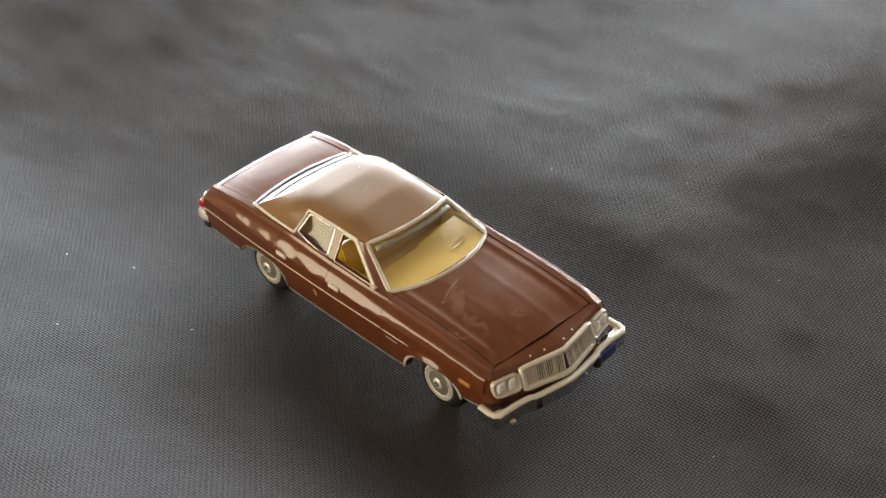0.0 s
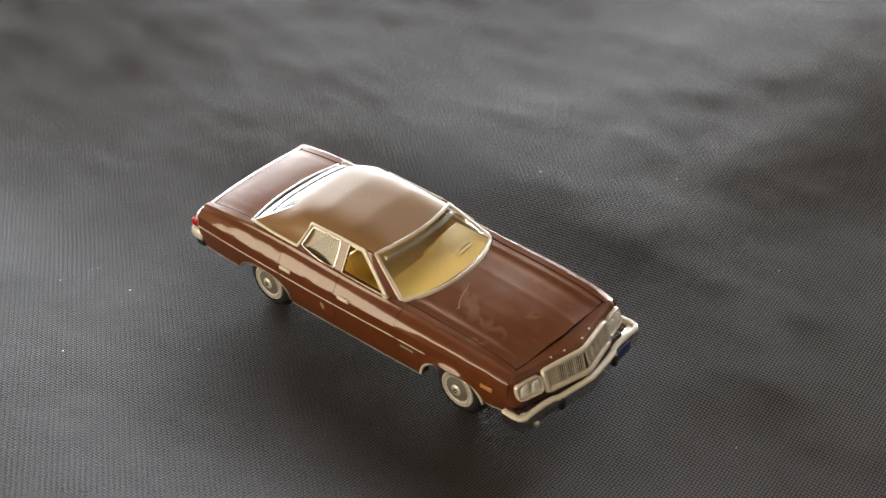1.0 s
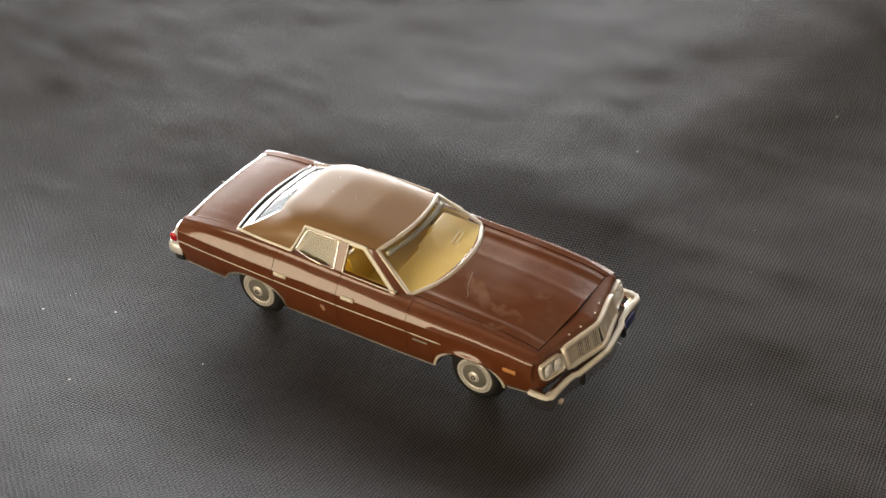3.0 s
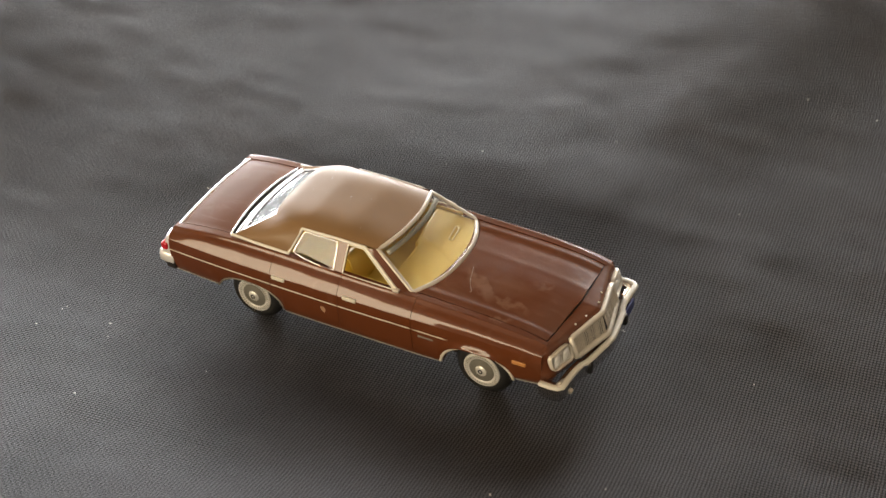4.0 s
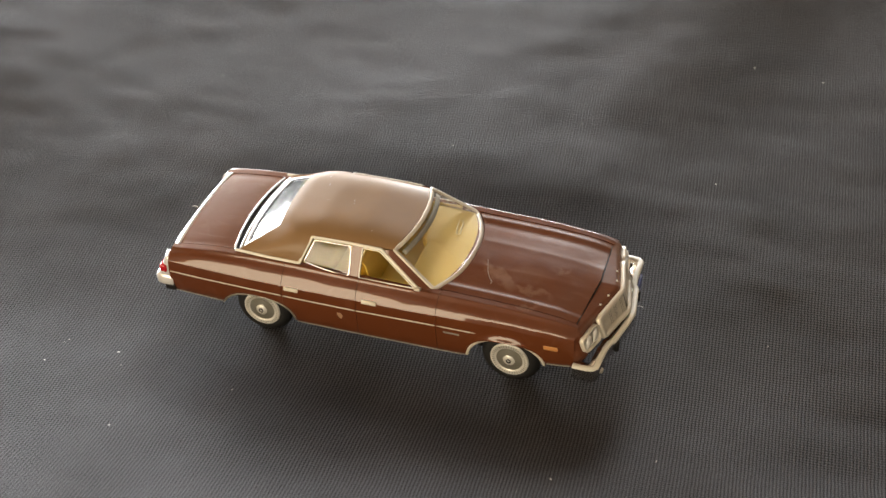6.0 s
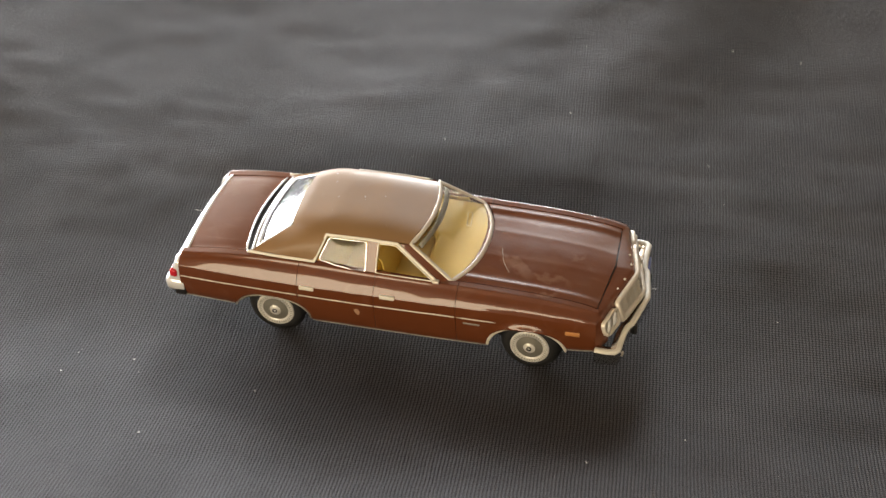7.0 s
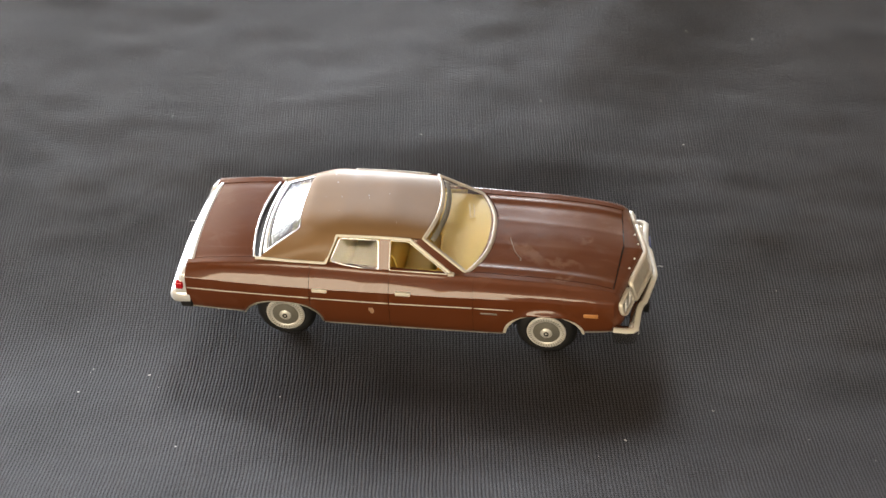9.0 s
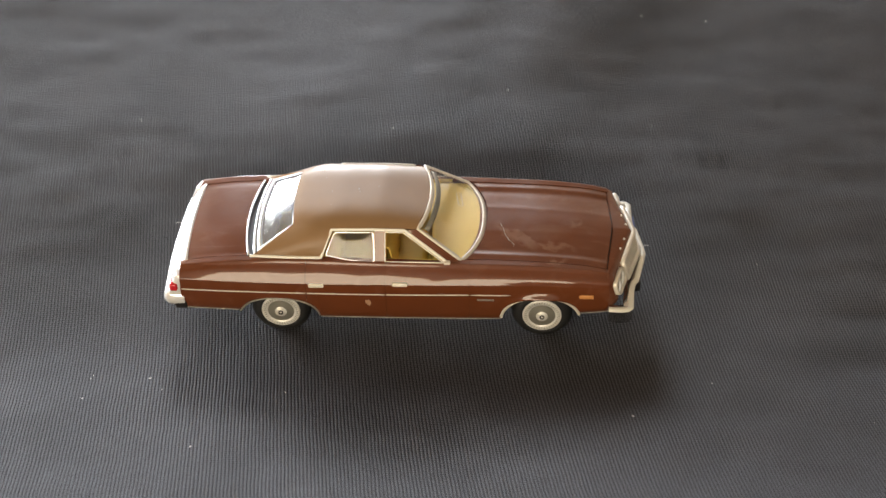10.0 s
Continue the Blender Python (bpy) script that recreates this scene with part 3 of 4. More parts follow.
def pane(low, high, bulge, inset=0.02):
    rows = []
    for i in range(15):
        f = inset + (1 - 2 * inset) * i / 14
        row = []
        for k in range(29):
            s = (-1 + 2 * k / 28) * (1 - inset * 0.5)
            p = low(s).lerp(high(s), f)
            p += bulge * math.sin(math.pi * f) * (1 - s * s)
            row.append(p)
        rows.append(row)
    return grid(rows)


def ring(low, high, n=24):
    a = [low(-1 + 2 * k / n) for k in range(n + 1)]
    b = [high(1 - 2 * k / n) for k in range(n + 1)]
    c1 = [low(1).lerp(high(1), f) for f in (0.15, 0.32, 0.5, 0.68, 0.85)]
    c2 = [high(-1).lerp(low(-1), f) for f in (0.15, 0.32, 0.5, 0.68, 0.85)]
    return a + c1 + b + c2


def build_glass():
    ws = part("windshield", pane(ws_base, ws_top, Vector((0.12, 0, 0.08))), GLASS, car, "clear plastic windshield in a silver frame", thick=0.25)
    ws.visible_shadow = False
    part("windshield_frame", sweep(ring(ws_base, ws_top), 0.29, 0.16, up=(0.62, 0, 0.78), closed=True), SILVER, ws, "silver-printed frame")
    p = [ws_top(s) + Vector((0.75, 0, -0.62)) * (1 + 0.1 * s * s) for s in np.linspace(-0.93, 0.93, 21)]
    part("sun_visor_band", sweep(p, 0.36, 0.10, up=(0.62, 0, 0.78)), DARKHUB, ws, "grey band along the top edge")
    rw = part("rear_window", pane(rw_base, rw_top, Vector((0, 0, 0))), REARGLASS, car, "glossy clear rear window mirroring the daylight", thick=0.25)
    rw.visible_shadow = False
    frame_path = [rw_top(-1).lerp(rw_base(-1), f) for f in np.linspace(0, 0.92, 9)] + [rw_base(t) for t in np.linspace(-0.97, 0.97, 27)] + [rw_base(1).lerp(rw_top(1), f) for f in np.linspace(0.08, 1, 9)]
    part("window_gasket", sweep(frame_path, 0.10, 0.10, up=(-0.65, 0, 0.76)), BLACK, rw, "thin dark gasket")
    for a, b, label in ((0.16, 0.70, "broad bright chrome moulding"), (0.84, 1.22, "narrow bright chrome moulding")):
        rows = []
        for k, dz in ((0, -0.2), (0.1, 0.02), (0.35, 0.09), (0.65, 0.09), (0.9, 0.02), (1.0, -0.2)):
            d = a + (b - a) * k
            rows.append([rw_base(q) + Vector((-d, 0.75 * q * d, -0.04 - 0.36 * d + dz)) for q in np.linspace(-1.02, 1.02, 33)])
        part("window_frame", grid(rows), BRIGHT, rw, label, thick=0.15)
    for q in (-1, 1):
        p = [rw_base(q).lerp(rw_top(q), f) + Vector((-0.05, q * 0.26, 0.02)) for f in np.linspace(-0.12, 1.0, 9)]
        part("side_moulding", sweep(p, 0.20, 0.12, up=(-0.5, q * 0.4, 0.76)), BRIGHT, rw, "bright chrome side moulding")
    p = [Vector((lid_front_x(8.05 * q) + 0.22, 8.0 * q, should_z(-21.5) + 0.02 + 0.16 * (1 - q * q))) for q in np.linspace(-1, 1, 25)]
    part("lower_trim", sweep(p, 0.13, 0.12, up=(-0.3, 0, 0.95)), BRIGHT, rw, "bright chrome strip")
    for side in (-1, 1):
        def S(x, z):
            """A point of the side window plane."""
            f = (z - 12.1) / 3.2
            return Vector((x, side * (9.08 - 1.95 * f), z))
        # rear side pane with its frame
        q = [S(-10.85, 12.5), S(-9.7, 15.05), S(-4.65, 15.1), S(-4.5, 11.85), S(-6.3, 11.88), S(-8.7, 12.12)]
        loop = rounded(q, 0.35)
        bm = bmesh.new()
        mid = sum(loop, Vector()) / len(loop)
        rings_ = [[p.lerp(mid, f) + Vector((0, side * 0.87, 0.5)) * 0.12 * (1 - (1 - f) ** 2) for p in loop] for f in (0, 0.25, 0.5, 0.75, 0.97)]
        grid(rings_, bm, close=True)
        bm.faces.new([v for v in bm.verts][-len(loop):])
        g = part("side_window", bm, SIDEGLASS, car, "glossy rear door window in a chrome frame", thick=0.2)
        g.visible_shadow = False
        part("window_frame", sweep(loop, 0.085, 0.08, up=(0, side * 0.87, 0.5), closed=True), CHROME, g, "chrome frame")
        # front window surround
        q = [S(-3.1, 11.85), S(-3.1, 15.15), S(-0.75, 15.15), S(4.5, 11.85)]
        part("front_window_trim", sweep(rounded(q, 0.2), 0.085, 0.08, up=(0, side * 0.87, 0.5), closed=True), SILVER, car, "thin silver surround")
        # B pillar
        w = [[S(x, z) for x in (-4.5, -3.8, -3.1)] for z in np.linspace(11.75, 15.35, 6)]
        part("door_pillar", grid(w), PAINT, car, thick=0.4)
        # A pillar
        r1 = [S(5.0, 11.85).lerp(S(-0.6, 15.35), f) for f in np.linspace(0, 1, 10)]
        r2 = [ws_base(side * 1.0).lerp(ws_top(side * 1.0), f) for f in np.linspace(0, 1, 10)]
        part("windshield_pillar", grid([r1, [a.lerp(b, 0.5) + Vector((0.1, side * 0.12, 0.05)) for a, b in zip(r1, r2)], r2]), PAINT, car, thick=0.3)
        # bright trim: mirror foot, up the pillar, along the roof, down the kink, back along the belt
        q = [S(4.8, 12.0) if side < 0 else S(3.6, 12.7), S(-0.6, 15.38), Vector((-5, side * 7.1, 15.45)), Vector((ROOF_A.x, side * -ROOF_A.y, ROOF_A.z)),
             Vector((ROOF_B.x, side * -ROOF_B.y, ROOF_B.z)), Vector((ROOF_B.x, side * -ROOF_B.y, ROOF_B.z)).lerp(Vector((ROOF_C.x, side * -ROOF_C.y, ROOF_C.z)), 0.5) + Vector((0, side * 0.1, 0)), Vector((ROOF_C.x - 0.4, side * -ROOF_C.y, ROOF_C.z))]
        path = []
        for a, b in zip(q, q[1:]):
            path += [a.lerp(b, f) for f in (0, 0.06, 0.5, 0.94)]
        part("roof_trim", sweep(path + [q[-1]], 0.19, 0.15, up=(0, side * 0.8, 0.6)), CREAM, car, "cream-silver trim strip edging the vinyl")
        if side < 0:
            part("door_mirror", box(4.5, 5.35, side * 9.3 - 0.3, side * 9.3 + 0.3, 11.75, 12.12, bevel=0.12), SILVER, car, "small silver mirror stub")


build_glass()


# ---- interior ----
def dash_edge(y):
    """The rear edge of the dashboard, with a stepped binnacle on the driver's side."""
    return float(np.interp(y, (-8, -6.5, 0.4, 0.8, 3.2, 3.5, 5.0, 8), (3.1, 2.9, 2.6, 2.0, 1.7, 1.5, 1.3, 1.0)))


def build_interior():
    tub = part("interior_tub", box(-19.0, 5.5, -8.6, 8.6, 6.0, 6.5), YELLOW, car, "yellow plastic cabin floor")
    for side in (-1, 1):
        rows = [[(x, side * y, z) for y, z in ((8.75, 6.3), (8.7, 9), (8.6, 11.0), (8.8, 11.75))] for x in np.linspace(-19, 4.6, 12)]
        part("door_card", grid(rows), YELLOW, tub, thick=0.3)
    rows = []
    for y in np.linspace(-7.9, 7.9, 79):
        f = 1 - (y / 8.0) ** 2
        fx = ws_base(y / 8.35).x - 0.25
        edge = dash_edge(y)
        rows.append([(fx, y, 11.50 + 0.10 * f), (fx - 1.2, y, 11.62 + 0.12 * f), (edge + 0.4, y, 11.75), (edge, y, 11.65), (edge - 0.2, y, 11.2), (edge, y, 10.2), (edge + 0.8, y, 7.5), (4.6, y, 6.3)])
    part("dashboard", grid(rows), YELLOW, car, "yellow plastic dashboard", thick=0.3)
    # raised pale outline in place of a reflection in the windshield
    bm = sweep(rounded([(5.75, 2.75, 11.83), (6.32, 2.7, 11.82), (5.85, 5.5, 11.78), (5.25, 5.6, 11.79)], 0.12), 0.075, 0.06, closed=True)
    part("dash_glint", bm, PALE_YELLOW, car, "pale raised outline standing in for a windshield reflection")
    for name, x, ztop in (("front_bench", -2.7, 13.5), ("rear_bench", -14.2, 12.3)):
        seat = part(name, box(x - 0.3, x + 4.6, -8.0, 8.0, 6.4, 9.0, bevel=0.7), YELLOW, car, "yellow plastic bench seat")
        bm = bmesh.new()
        rows = []
        for y in np.linspace(-8.0, 8.0, 33):
            d = 0.35 * math.exp(-(y / 0.6) ** 2)
            rows.append([(x + 0.9, y, 8.4), (x + 0.7 - d, y, 10.2), (x + 0.15 - d, y, ztop - 0.5 - d), (x - 0.35, y, ztop - d), (x - 1.0, y, ztop - 0.15 - d), (x - 1.35, y, ztop - 1.0), (x - 1.0, y, 8.0)])
        part("backrest", grid(rows, bm), YELLOW, seat, thick=0.2)


build_interior()


# ---- front end ----
def front_point(y, z, out=0.0):
    return Vector((face_x(y) + out + 0.27 * (9.6 - z), y, z))


def build_front():
    # grille
    g = new("grille")
    g.parent = car
    tagged(g, "silver grille of fine upright bars in a pale frame")
    loop = [front_point(y, 9.95 - 0.055 * abs(y), 0.30) for y in (-5.8, -4.9, -3, -0.35, 0.35, 3, 4.9, 5.8)] + [front_point(y, 6.95, 0.30) for y in (5.8, 4.9, 3, 0.35, -0.35, -3, -4.9, -5.8)]
    q = []
    n = len(loop)
    for i, p in enumerate(loop):
        q += [p, p.lerp(loop[(i + 1) % n], 0.5)]
    part("grille_frame", sweep(q, 0.36, 0.36, up=(1, 0, 0), closed=True, power=0.7), SILVER, g, "pale silver frame")
    part("grille_backing", grid([[front_point(y, z, 0.1) for y in np.linspace(-5.7, 5.7, 25)] for z in (6.95, 9.75)]), BLACK, g, thick=0.1)
    ys = [s * (0.35 + 0.28 * k) for s in (-1, 1) for k in range(19)]
    for i, y in enumerate(ys):
        open_gap = any(a < abs(y) < b for a, b in ((0.5, 1.25), (1.85, 2.6), (3.15, 3.95)))
        wide = 0.10 if open_gap else 0.21
        bm = box(-0.06, 0.1, -wide / 2, wide / 2, -1.25, 1.25, bevel=0.03)
        s = part("grille_bar", bm, SILVER, g)
        s.location = (front_point(y, 8.35, 0.24)) * MM
        s.rotation_euler = (0, -0.26, 0.25 * (1 if y > 0 else -1))
    # headlights
    for side in (-1, 1):
        loop = [front_point(side * y, z, 0.18) for y, z in ((6.3, 9.3), (7.8, 9.25), (9.0, 9.2), (9.65, 9.1), (9.75, 8.2), (9.65, 7.3), (9.0, 7.2), (7.8, 7.15), (6.35, 7.1), (6.25, 8.2))]
        rim = part("headlight_bezel", sweep(smooth_path(loop, rounds=1, closed=True), 0.14, 0.30, up=(1, 0, 0), closed=True), SILVER, car, "silver headlight surround")
        bm = grid([[front_point(side * y, z, 0.12) for y in np.linspace(6.4, 9.6, 9)] for z in (7.2, 8.2, 9.2)])
        part("reflector", bm, HUB, rim, thick=0.1)
        for y in (7.2, 8.75):
            bm = bmesh.new()
            rows = []
            for r, o in ((0.74, 0.0), (0.72, 0.14), (0.55, 0.26), (0.3, 0.33), (0.0, 0.35)):
                rows.append([front_point(side * y, 8.2, 0.2 + o) + Vector((0, math.copysign(abs(math.cos(a)) ** 0.55, math.cos(a)) * r * 0.9, math.copysign(abs(math.sin(a)) ** 0.55, math.sin(a)) * r * 1.15)) for a in np.linspace(0, 2 * math.pi, 24, endpoint=False)])
            part("headlight", weld(grid(rows, bm, close=True), 0.001), LENS, rim, "pale square headlight lens")
    # lettering studs on the nose lip
    for y in (-3.9, -2.0, 1.0, 3.0):
        bm = bmesh.new()
        bmesh.ops.create_icosphere(bm, subdivisions=2, radius=0.14, matrix=Matrix.Translation((face_x(y) - 0.55, y, nose_points(y)[1][2] - 0.02)))
        part("nose_stud", bm, SILVER, car, "tiny silver stud")
    # bumper
    plan = [(25.9, 11.45), (27.6, 11.5), (28.5, 11.35), (29.05, 10.8), (29.1, 9.2), (29.2, 7.2), (29.4, 6.0), (29.8, 5.4), (30.1, 4.0), (30.6, 1.5), (30.85, 0)]
    full = [Vector((x, -y, 0)) for x, y in plan] + [Vector((x, y, 0)) for x, y in plan[-2::-1]]
    rows, cap = [], []
    for p, q0, q1 in zip(full, [full[0]] + full[:-1], full[1:] + [full[-1]]):
        d = (q1 - q0).normalized()
        o = Vector((d.y, -d.x, 0))
        o = o if o.x > 0 or (abs(p.y) > 10.5 and o.y * p.y > 0) else -o
        c = 0.25 * max(0, 1 - abs(p.y) / 5.5)
        rows.append([p + o * k + Vector((0, 0, z + c)) for k, z in ((-1.3, 5.9), (-1.2, 6.1), (-0.2, 6.14), (0.0, 6.0), (0.06, 5.75), (0.0, 5.2), (-0.15, 4.2), (-0.4, 3.75), (-0.8, 3.7))])
        cap.append([p + o * k + Vector((0, 0, z + c)) for k, z in ((-0.62, 6.05), (-0.60, 6.24), (-0.55, 6.29), (-0.10, 6.31), (0.04, 6.24), (0.10, 6.12), (0.09, 5.92))])
    bump = part("front_bumper", grid(rows), CHROME, car, "chrome front bumper with a V-shaped centre", thick=0.3)
    part("bumper_cap", grid(cap), CREAM, bump, "pale cream-silver upper edge", thick=0.15)
    for y in (-5.1, 5.1):
        part("bumper_guard", box(29.2, 30.2, y - 0.35, y + 0.35, 4.35, 6.0, bevel=0.2), BLACK, bump, "black rubber bumper guard")
    for y in (-8.6, 1.6):
        part("bumper_bolt", box(28.4, 29.1, y - 0.35, y + 0.35, 3.5, 3.95, bevel=0.12), SILVER, bump, "silver moulded lug under the bumper")
    part("number_plate", box(-0.15, 0.15, -1.65, 1.65, -0.72, 0.72, bevel=0.08, m=Matrix.Translation((29.5, 7.15, 5.05)) @ Matrix.Rotation(0.10, 4, "Z")), BLUE, bump, "small blue plate below the bumper")


build_front()


# ---- rear end ----
def wedge(x0, x1, y0, y1, z0, z1, side):
    """A block whose rear face and outer rear corner lean forward to the top."""
    bm = box(x0, x1, y0, y1, z0, z1)
    for v in bm.verts:
        rear, top, outer = v.co.x < (x0 + x1) / 2, v.co.z > (z0 + z1) / 2, v.co.y * side > (y0 + y1) / 2 * side
        if rear:
            v.co.x += 1.3 * top + 0.55 * outer
        if outer and top:
            v.co.y -= side * 0.35
    bmesh.ops.bevel(bm, geom=bm.edges[:], offset=0.35, segments=3, profile=0.5, affect="EDGES")
    return bm


def build_rear():
    plan = [(-29.8, 10.85), (-31.2, 10.9), (-32.1, 10.75), (-32.6, 10.2), (-32.75, 8.5), (-32.95, 5), (-33.1, 0)]
    full = [Vector((x, -y, 0)) for x, y in plan] + [Vector((x, y, 0)) for x, y in plan[-2::-1]]
    rows = []
    for p, q0, q1 in zip(full, [full[0]] + full[:-1], full[1:] + [full[-1]]):
        d = (q1 - q0).normalized()
        o = Vector((-d.y, d.x, 0))
        o = o if o.x < 0 or (abs(p.y) > 10.5 and o.y * p.y > 0) else -o
        rows.append([p + o * k + Vector((0, 0, z)) for k, z in ((-1.0, 7.2), (-0.6, 7.15), (-0.3, 6.98), (-0.08, 6.68), (0.04, 6.25), (0.02, 5.6), (-0.2, 5.2), (-0.8, 5.05))])
    bump = part("rear_bumper", grid(rows), BRIGHT, car, "bright chrome rear bumper", thick=0.3)
    for side in (-1, 1):
        part("bumper_end", box(-31.2, -29.6, side * 10.35 - 0.5, side * 10.35 + 0.45, 4.6, 5.9, bevel=0.25), BLACK, bump, "black bumper end cap")
        lamp_ = part("tail_light_housing", wedge(-32.5, -29.95, side * 9.65 - 1.05, side * 9.65 + 1.1, 6.7, 9.9, side), BRIGHT, car, "chrome tail light housing")
        part("tail_light", box(-31.6, -30.55, side * 9.95 - 0.9, side * 9.95 + 0.90, 7.5, 8.65, bevel=0.3), RED, lamp_, "translucent red tail light lens")
    rows = [[(lid_rear_x(y) + dx, y, tail_z(y) + dz) for y in np.linspace(-8.5, 8.5, 31)] for dx, dz in ((-1.15, -1.25), (-1.5, -1.3), (-1.95, -2.1), (-2.3, -3.2), (-2.25, -3.5))]
    part("rear_trim_panel", grid(rows), BRIGHT, car, "chrome panel between the tail lights")
    rows = [[(lid_rear_x(y) + dx, y, tail_z(y) + dz) for dx, dz in ((0.02, -0.02), (-0.06, 0.06), (-0.38, 0.02), (-0.75, -0.32), (-1.0, -0.72), (-0.85, -0.85))] for y in np.linspace(-8.9, 8.9, 41)]
    part("trunk_edge_trim", grid(rows), BRIGHT, car, "bright trim band along the trunk edge", thick=0.12)


build_rear()


# ---- side trim, handles, marks ----
def skin(x, z, side, out=0.0):
    """A point on the body side at a given x and z."""
    pr = side_profile(x)
    best = None
    for (y0, z0), (y1, z1) in zip(pr[1:], pr[2:]):
        if z0 <= z <= z1 and z1 > z0:
            best = y0 + (y1 - y0) * (z - z0) / (z1 - z0)
            break
    y = best if best is not None else half_width(x)
    return Vector((x, side * (y + out), z))


def build_trim():
    for side in (-1, 1):
        for a, b in ((-30.0, -13.62), (-13.38, -3.15), (-2.95, 7.75), (7.95, 13.15)):
            p = [skin(x, trim_z(x), side, 0.03) for x in np.linspace(a, b, 24)]
            part("side_trim", sweep(p, 0.06, 0.085, up=(0, 0, 1), taper=4 if b > 13 else False), SILVER, car, "thin silver rub strip")
        for c, hw, b, top in ARCHES:
            p = []
            for t in np.linspace(0.04, math.pi - 0.04, 40):
                x = c + hw * math.cos(t)
                p.append(Vector((x, side * (half_width(x) - (0.08 if c > 0 else 0.24)), bottom_z(min(max(x, c - hw + 0.02), c + hw - 0.02)))))
            part("wheel_arch_trim", sweep(p, 0.20 if c > 0 else 0.11, 0.14, up=(0, side, 0)), SILVER if c > 0 else DARKHUB, car, "silver wheel arch lip")
        for a, b in ((-29.9, -22.7), (-11.8, 11.8), (22.3, 25.8)):
            p = [Vector((x, side * (half_width(x) - 0.30), rock_z(x) + 0.02)) for x in np.linspace(a, b, 20)]
            part("sill_trim", sweep(p, 0.07, 0.08, up=(0, side, 0)), DARKHUB, car, "dull silver sill strip")
        for x, z in ((-12.1, 9.3), (-1.15, 9.7)):
            q = skin(x, z, side)
            part("door_handle", box(x - 1.0, x + 1.0, q.y - 0.22, q.y + 0.22, z - 0.26, z + 0.26, bevel=0.12), CREAM, car, "cream-silver door handle")
        q = skin(22.98, 7.88, side)
        part("side_marker", box(22.05, 23.92, q.y - 0.15, q.y + 0.15, 7.6, 8.15, bevel=0.08), ORANGE, car, "orange side marker lamp")
        q = skin(9.9, 7.35, side)
        part("fender_badge", box(8.85, 11.0, q.y - 0.1, q.y + 0.08, 7.25, 7.48, bevel=0.04), DARKHUB, car, "dull silver badge strip")
    # paint chip on the door
    q = skin(-5.45, 6.65, -1)
    bm = bmesh.new()
    c = bm.verts.new(q + Vector((0, -0.03, 0)))
    vs = [bm.verts.new(skin(-5.45 + 0.45 * r * math.cos(a), 6.65 + 0.55 * r * math.sin(a), -1, 0.015)) for a, r in zip(np.linspace(0, 2 * math.pi, 11, endpoint=False), (1, .8, .9, .7, 1, .8, .7, .6, .9, 1.2, 1))]
    for a, b in zip(vs, vs[1:] + vs[:1]):
        bm.faces.new((c, a, b))
    part("paint_chip", bm, CHIP, car, "bare chipped spot on the brown door")


build_trim()


# ---- wheels ----
def build_wheel(x, side):
    c = (x, side * 7.5, 3.97)
    sg = side
    w = new("wheel")
    w.parent = car
    R = 3.92
    tyre = [(2.2, 0.0), (2.9, -0.05), (3.5, 0.1), (R, 0.5), (R + 0.02, 1.3), (R, 1.9), (3.55, 2.4), (3.15, 2.68), (2.65, 2.7), (2.5, 2.55), (2.2, 2.4)]
    part("tyre", lathe(tyre, 48, centre=c, sign=sg), RUBBER, w, "black rubber tyre")
    rim = part("hubcap", lathe([(2.56, 2.5), (2.56, 2.72), (2.45, 2.82), (2.3, 2.80), (1.78, 2.72), (1.72, 2.62), (1.2, 2.80), (0.72, 2.90), (0.66, 3.02), (0.48, 3.08), (0.0, 3.08)], 48, centre=c, sign=sg), HUB, w, "silver hubcap with a slotted ring")
    part("hub_recess", lathe([(1.74, 2.735), (1.6, 2.75), (1.15, 2.84), (0.8, 2.93)], 40, centre=c, sign=sg), DARKHUB, rim, "darker grey dish")
    part("hub_bolt", lathe([(0.34, 3.08), (0.34, 3.15), (0.22, 3.18), (0.15, 3.05), (0.0, 3.0)], 16, centre=c, sign=sg), RUBBER, rim)
    me = None
    for k in range(40):
        a = 2 * math.pi * k / 40
        if me is None:
            me = finish("slot", box(-0.17, 0.17, -0.02, 0.02, -0.045, 0.045), DARKHUB, smooth=False)
        s = new("slot", me)
        s.parent = rim
        s.location = Vector((c[0] + 2.18 * math.cos(a), c[1] + sg * 2.79, c[2] + 2.18 * math.sin(a))) * MM
        s.rotation_euler = (0, -a, 0)
    return w


for x in (-17.25, 17.25):
    for side in (-1, 1):
        build_wheel(x, side)


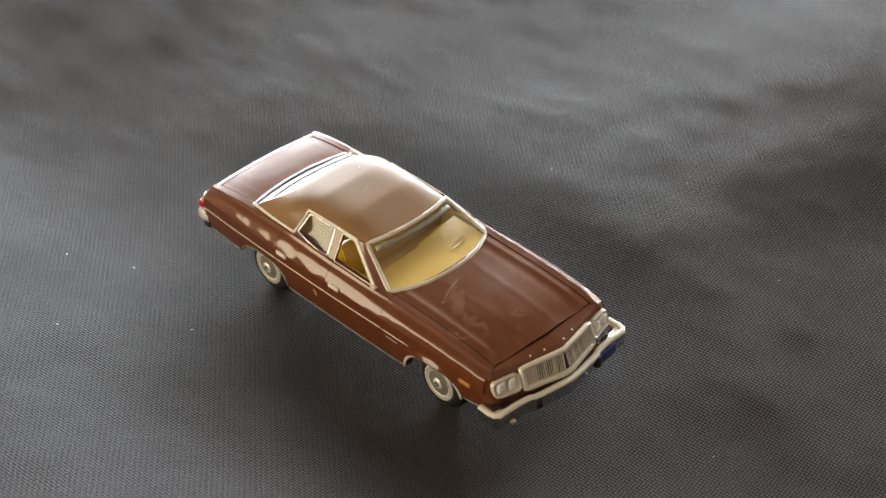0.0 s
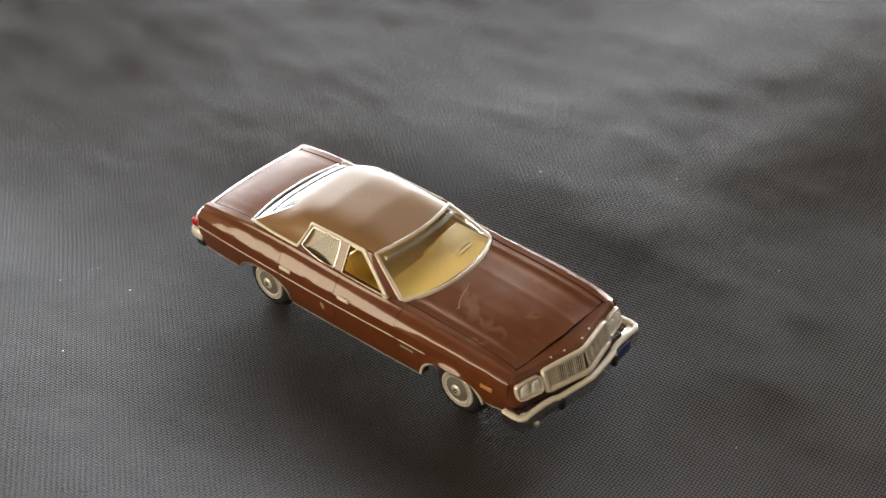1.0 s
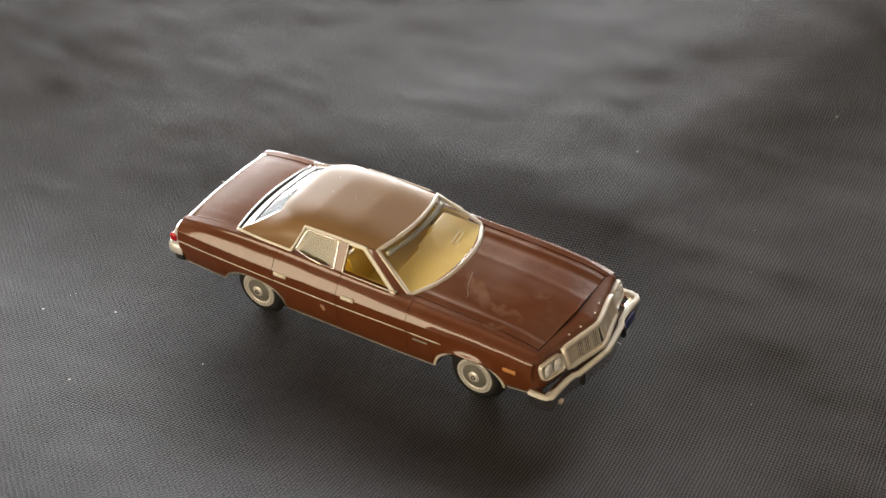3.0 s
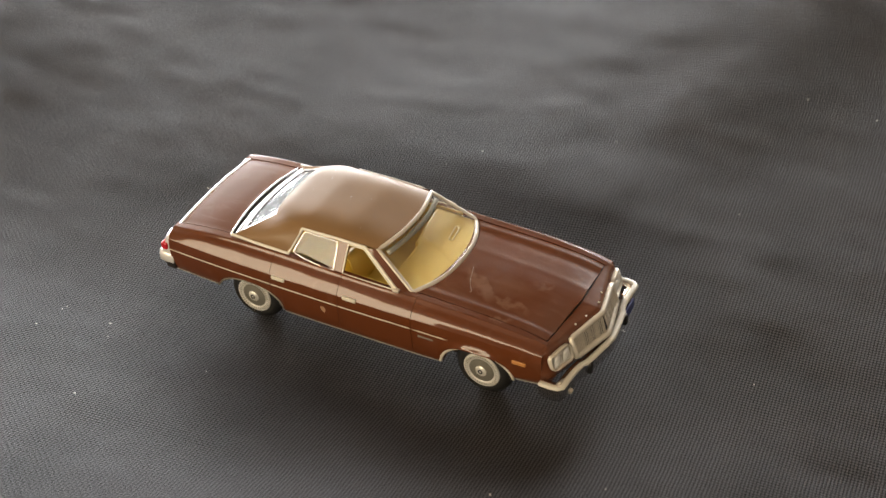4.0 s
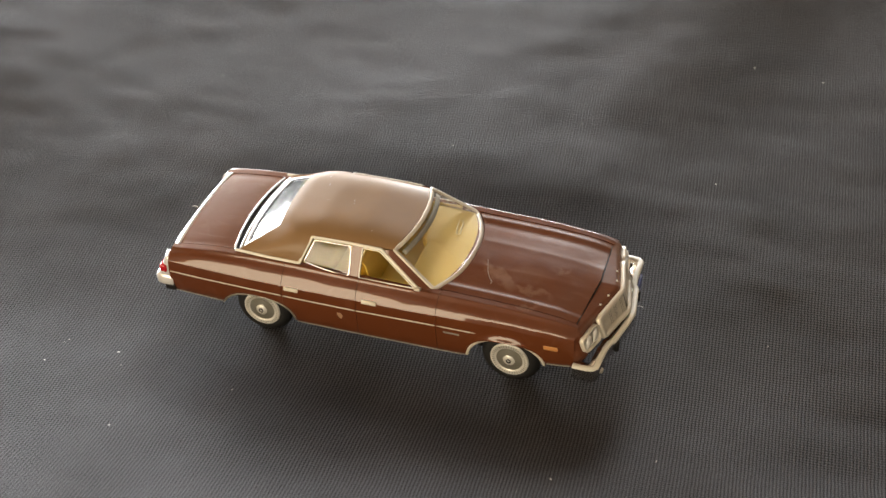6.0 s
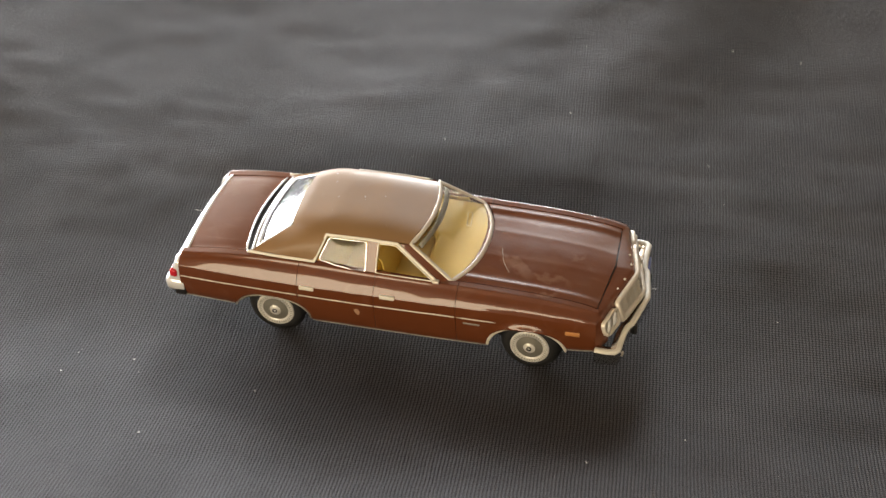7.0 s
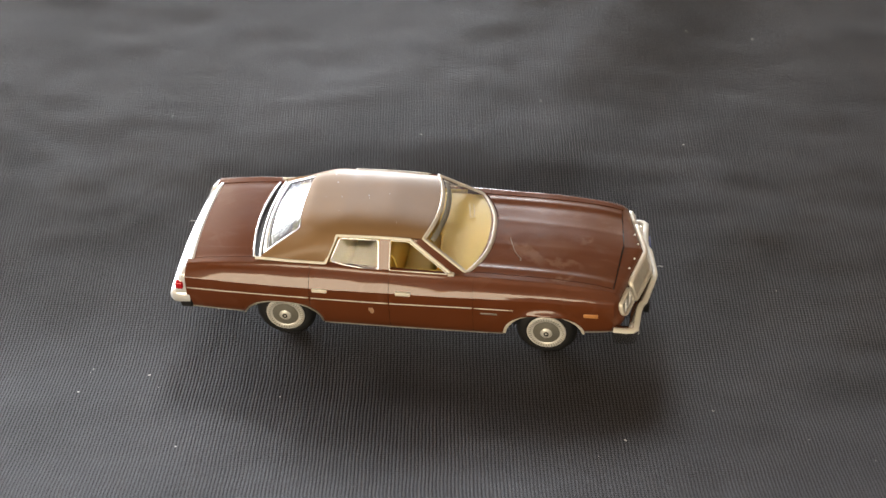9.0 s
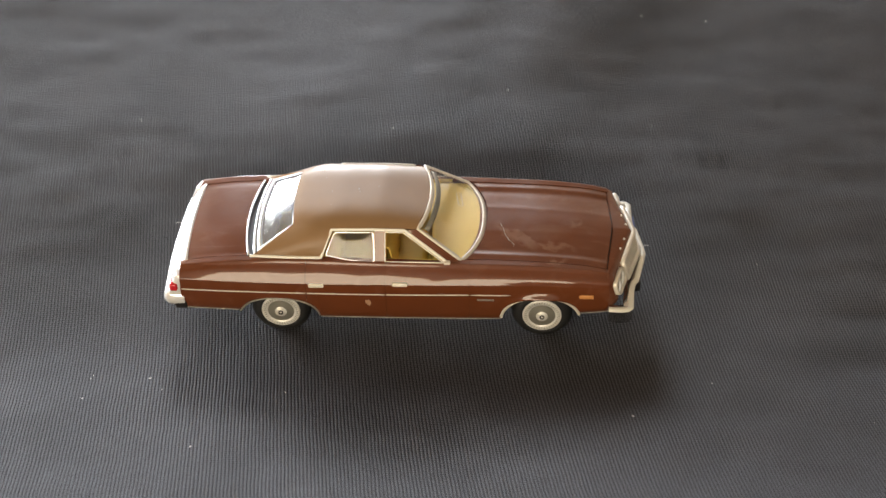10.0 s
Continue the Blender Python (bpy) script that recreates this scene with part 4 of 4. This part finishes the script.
# ---- lint and dust ----
def build_lint():
    rnd = random.Random(5)
    bm = bmesh.new()
    spots = [(46.9, 7.2), (33.0, 36.4), (42.8, 66.5), (32.2, 65.5), (28.7, -29.3), (-14.8, -25.0), (-32.7, -22.1), (-24.0, -39.0), (-40.0, -28.0), (-6.0, 33.0), (11.0, 43.0), (39.0, -20.0)]
    spots += [(rnd.uniform(-110, 110), rnd.uniform(-60, 150)) for _ in range(110)]
    for i, (x, y) in enumerate(spots):
        if abs(x) < 36 and abs(y) < 13:
            continue
        r = rnd.uniform(0.03, 0.065) if i > 11 else rnd.uniform(0.07, 0.11)
        m = Matrix.Translation((x, y, cloth_height(x, y) + 0.1)) @ Matrix.Rotation(rnd.uniform(0, 6.3), 4, "Z") @ Matrix.Diagonal((r * rnd.uniform(1, 2.4), r, r * 0.6, 1))
        bmesh.ops.create_icosphere(bm, subdivisions=1, radius=1, matrix=m)
    tagged(new("lint_specks", finish("lint_specks", bm, LINT)), "scattered pale lint and dust specks on the cloth", "lint", kind="stuff")


build_lint()


def fibre(name, pts, r, label):
    bm = sweep(smooth_path(pts, rounds=2), r, r, sides=6, power=1.0)
    ob = new(name, finish(name, bm, LINT))
    tagged(ob, label, "fibre")


fibre("lint_fibre", [(x, y, hood_z(x, y) + 0.05) for x, y in ((11.6, -1.1), (11.9, -2.0), (12.15, -2.8), (12.4, -3.5), (13.03, -4.6), (13.5, -5.0), (13.35, -5.4))], 0.02, "pale curled lint fibre lying on the brown hood")
fibre("lint_fibre", [(-31.9, 2.0, 8.8), (-32.4, 2.2, 8.7), (-32.9, 2.1, 8.7)], 0.03, "white lint wisp caught on the trunk edge")
fibre("lint_fibre", [(30.4, 1.2, 6.3), (30.9, 1.7, 6.5), (31.5, 1.6, 6.4)], 0.03, "white lint wisp caught on the chrome bumper")


def build_roof_dust():
    rnd = random.Random(11)
    bm = bmesh.new()
    for _ in range(9):
        x, y = rnd.uniform(-13, 0), rnd.uniform(-5.8, 5)
        r = rnd.uniform(0.03, 0.07)
        bmesh.ops.create_icosphere(bm, subdivisions=1, radius=1, matrix=Matrix.Translation((x, y, 15.4 + (roof_mid(x) - 15.4) * (1 - (abs(y) / 6.95) ** 5.5) + 0.02)) @ Matrix.Diagonal((r * 1.4, r, r * 0.6, 1)))
    part("dust_specks", bm, LINT, car, "tiny pale dust specks on the roof")


build_roof_dust()
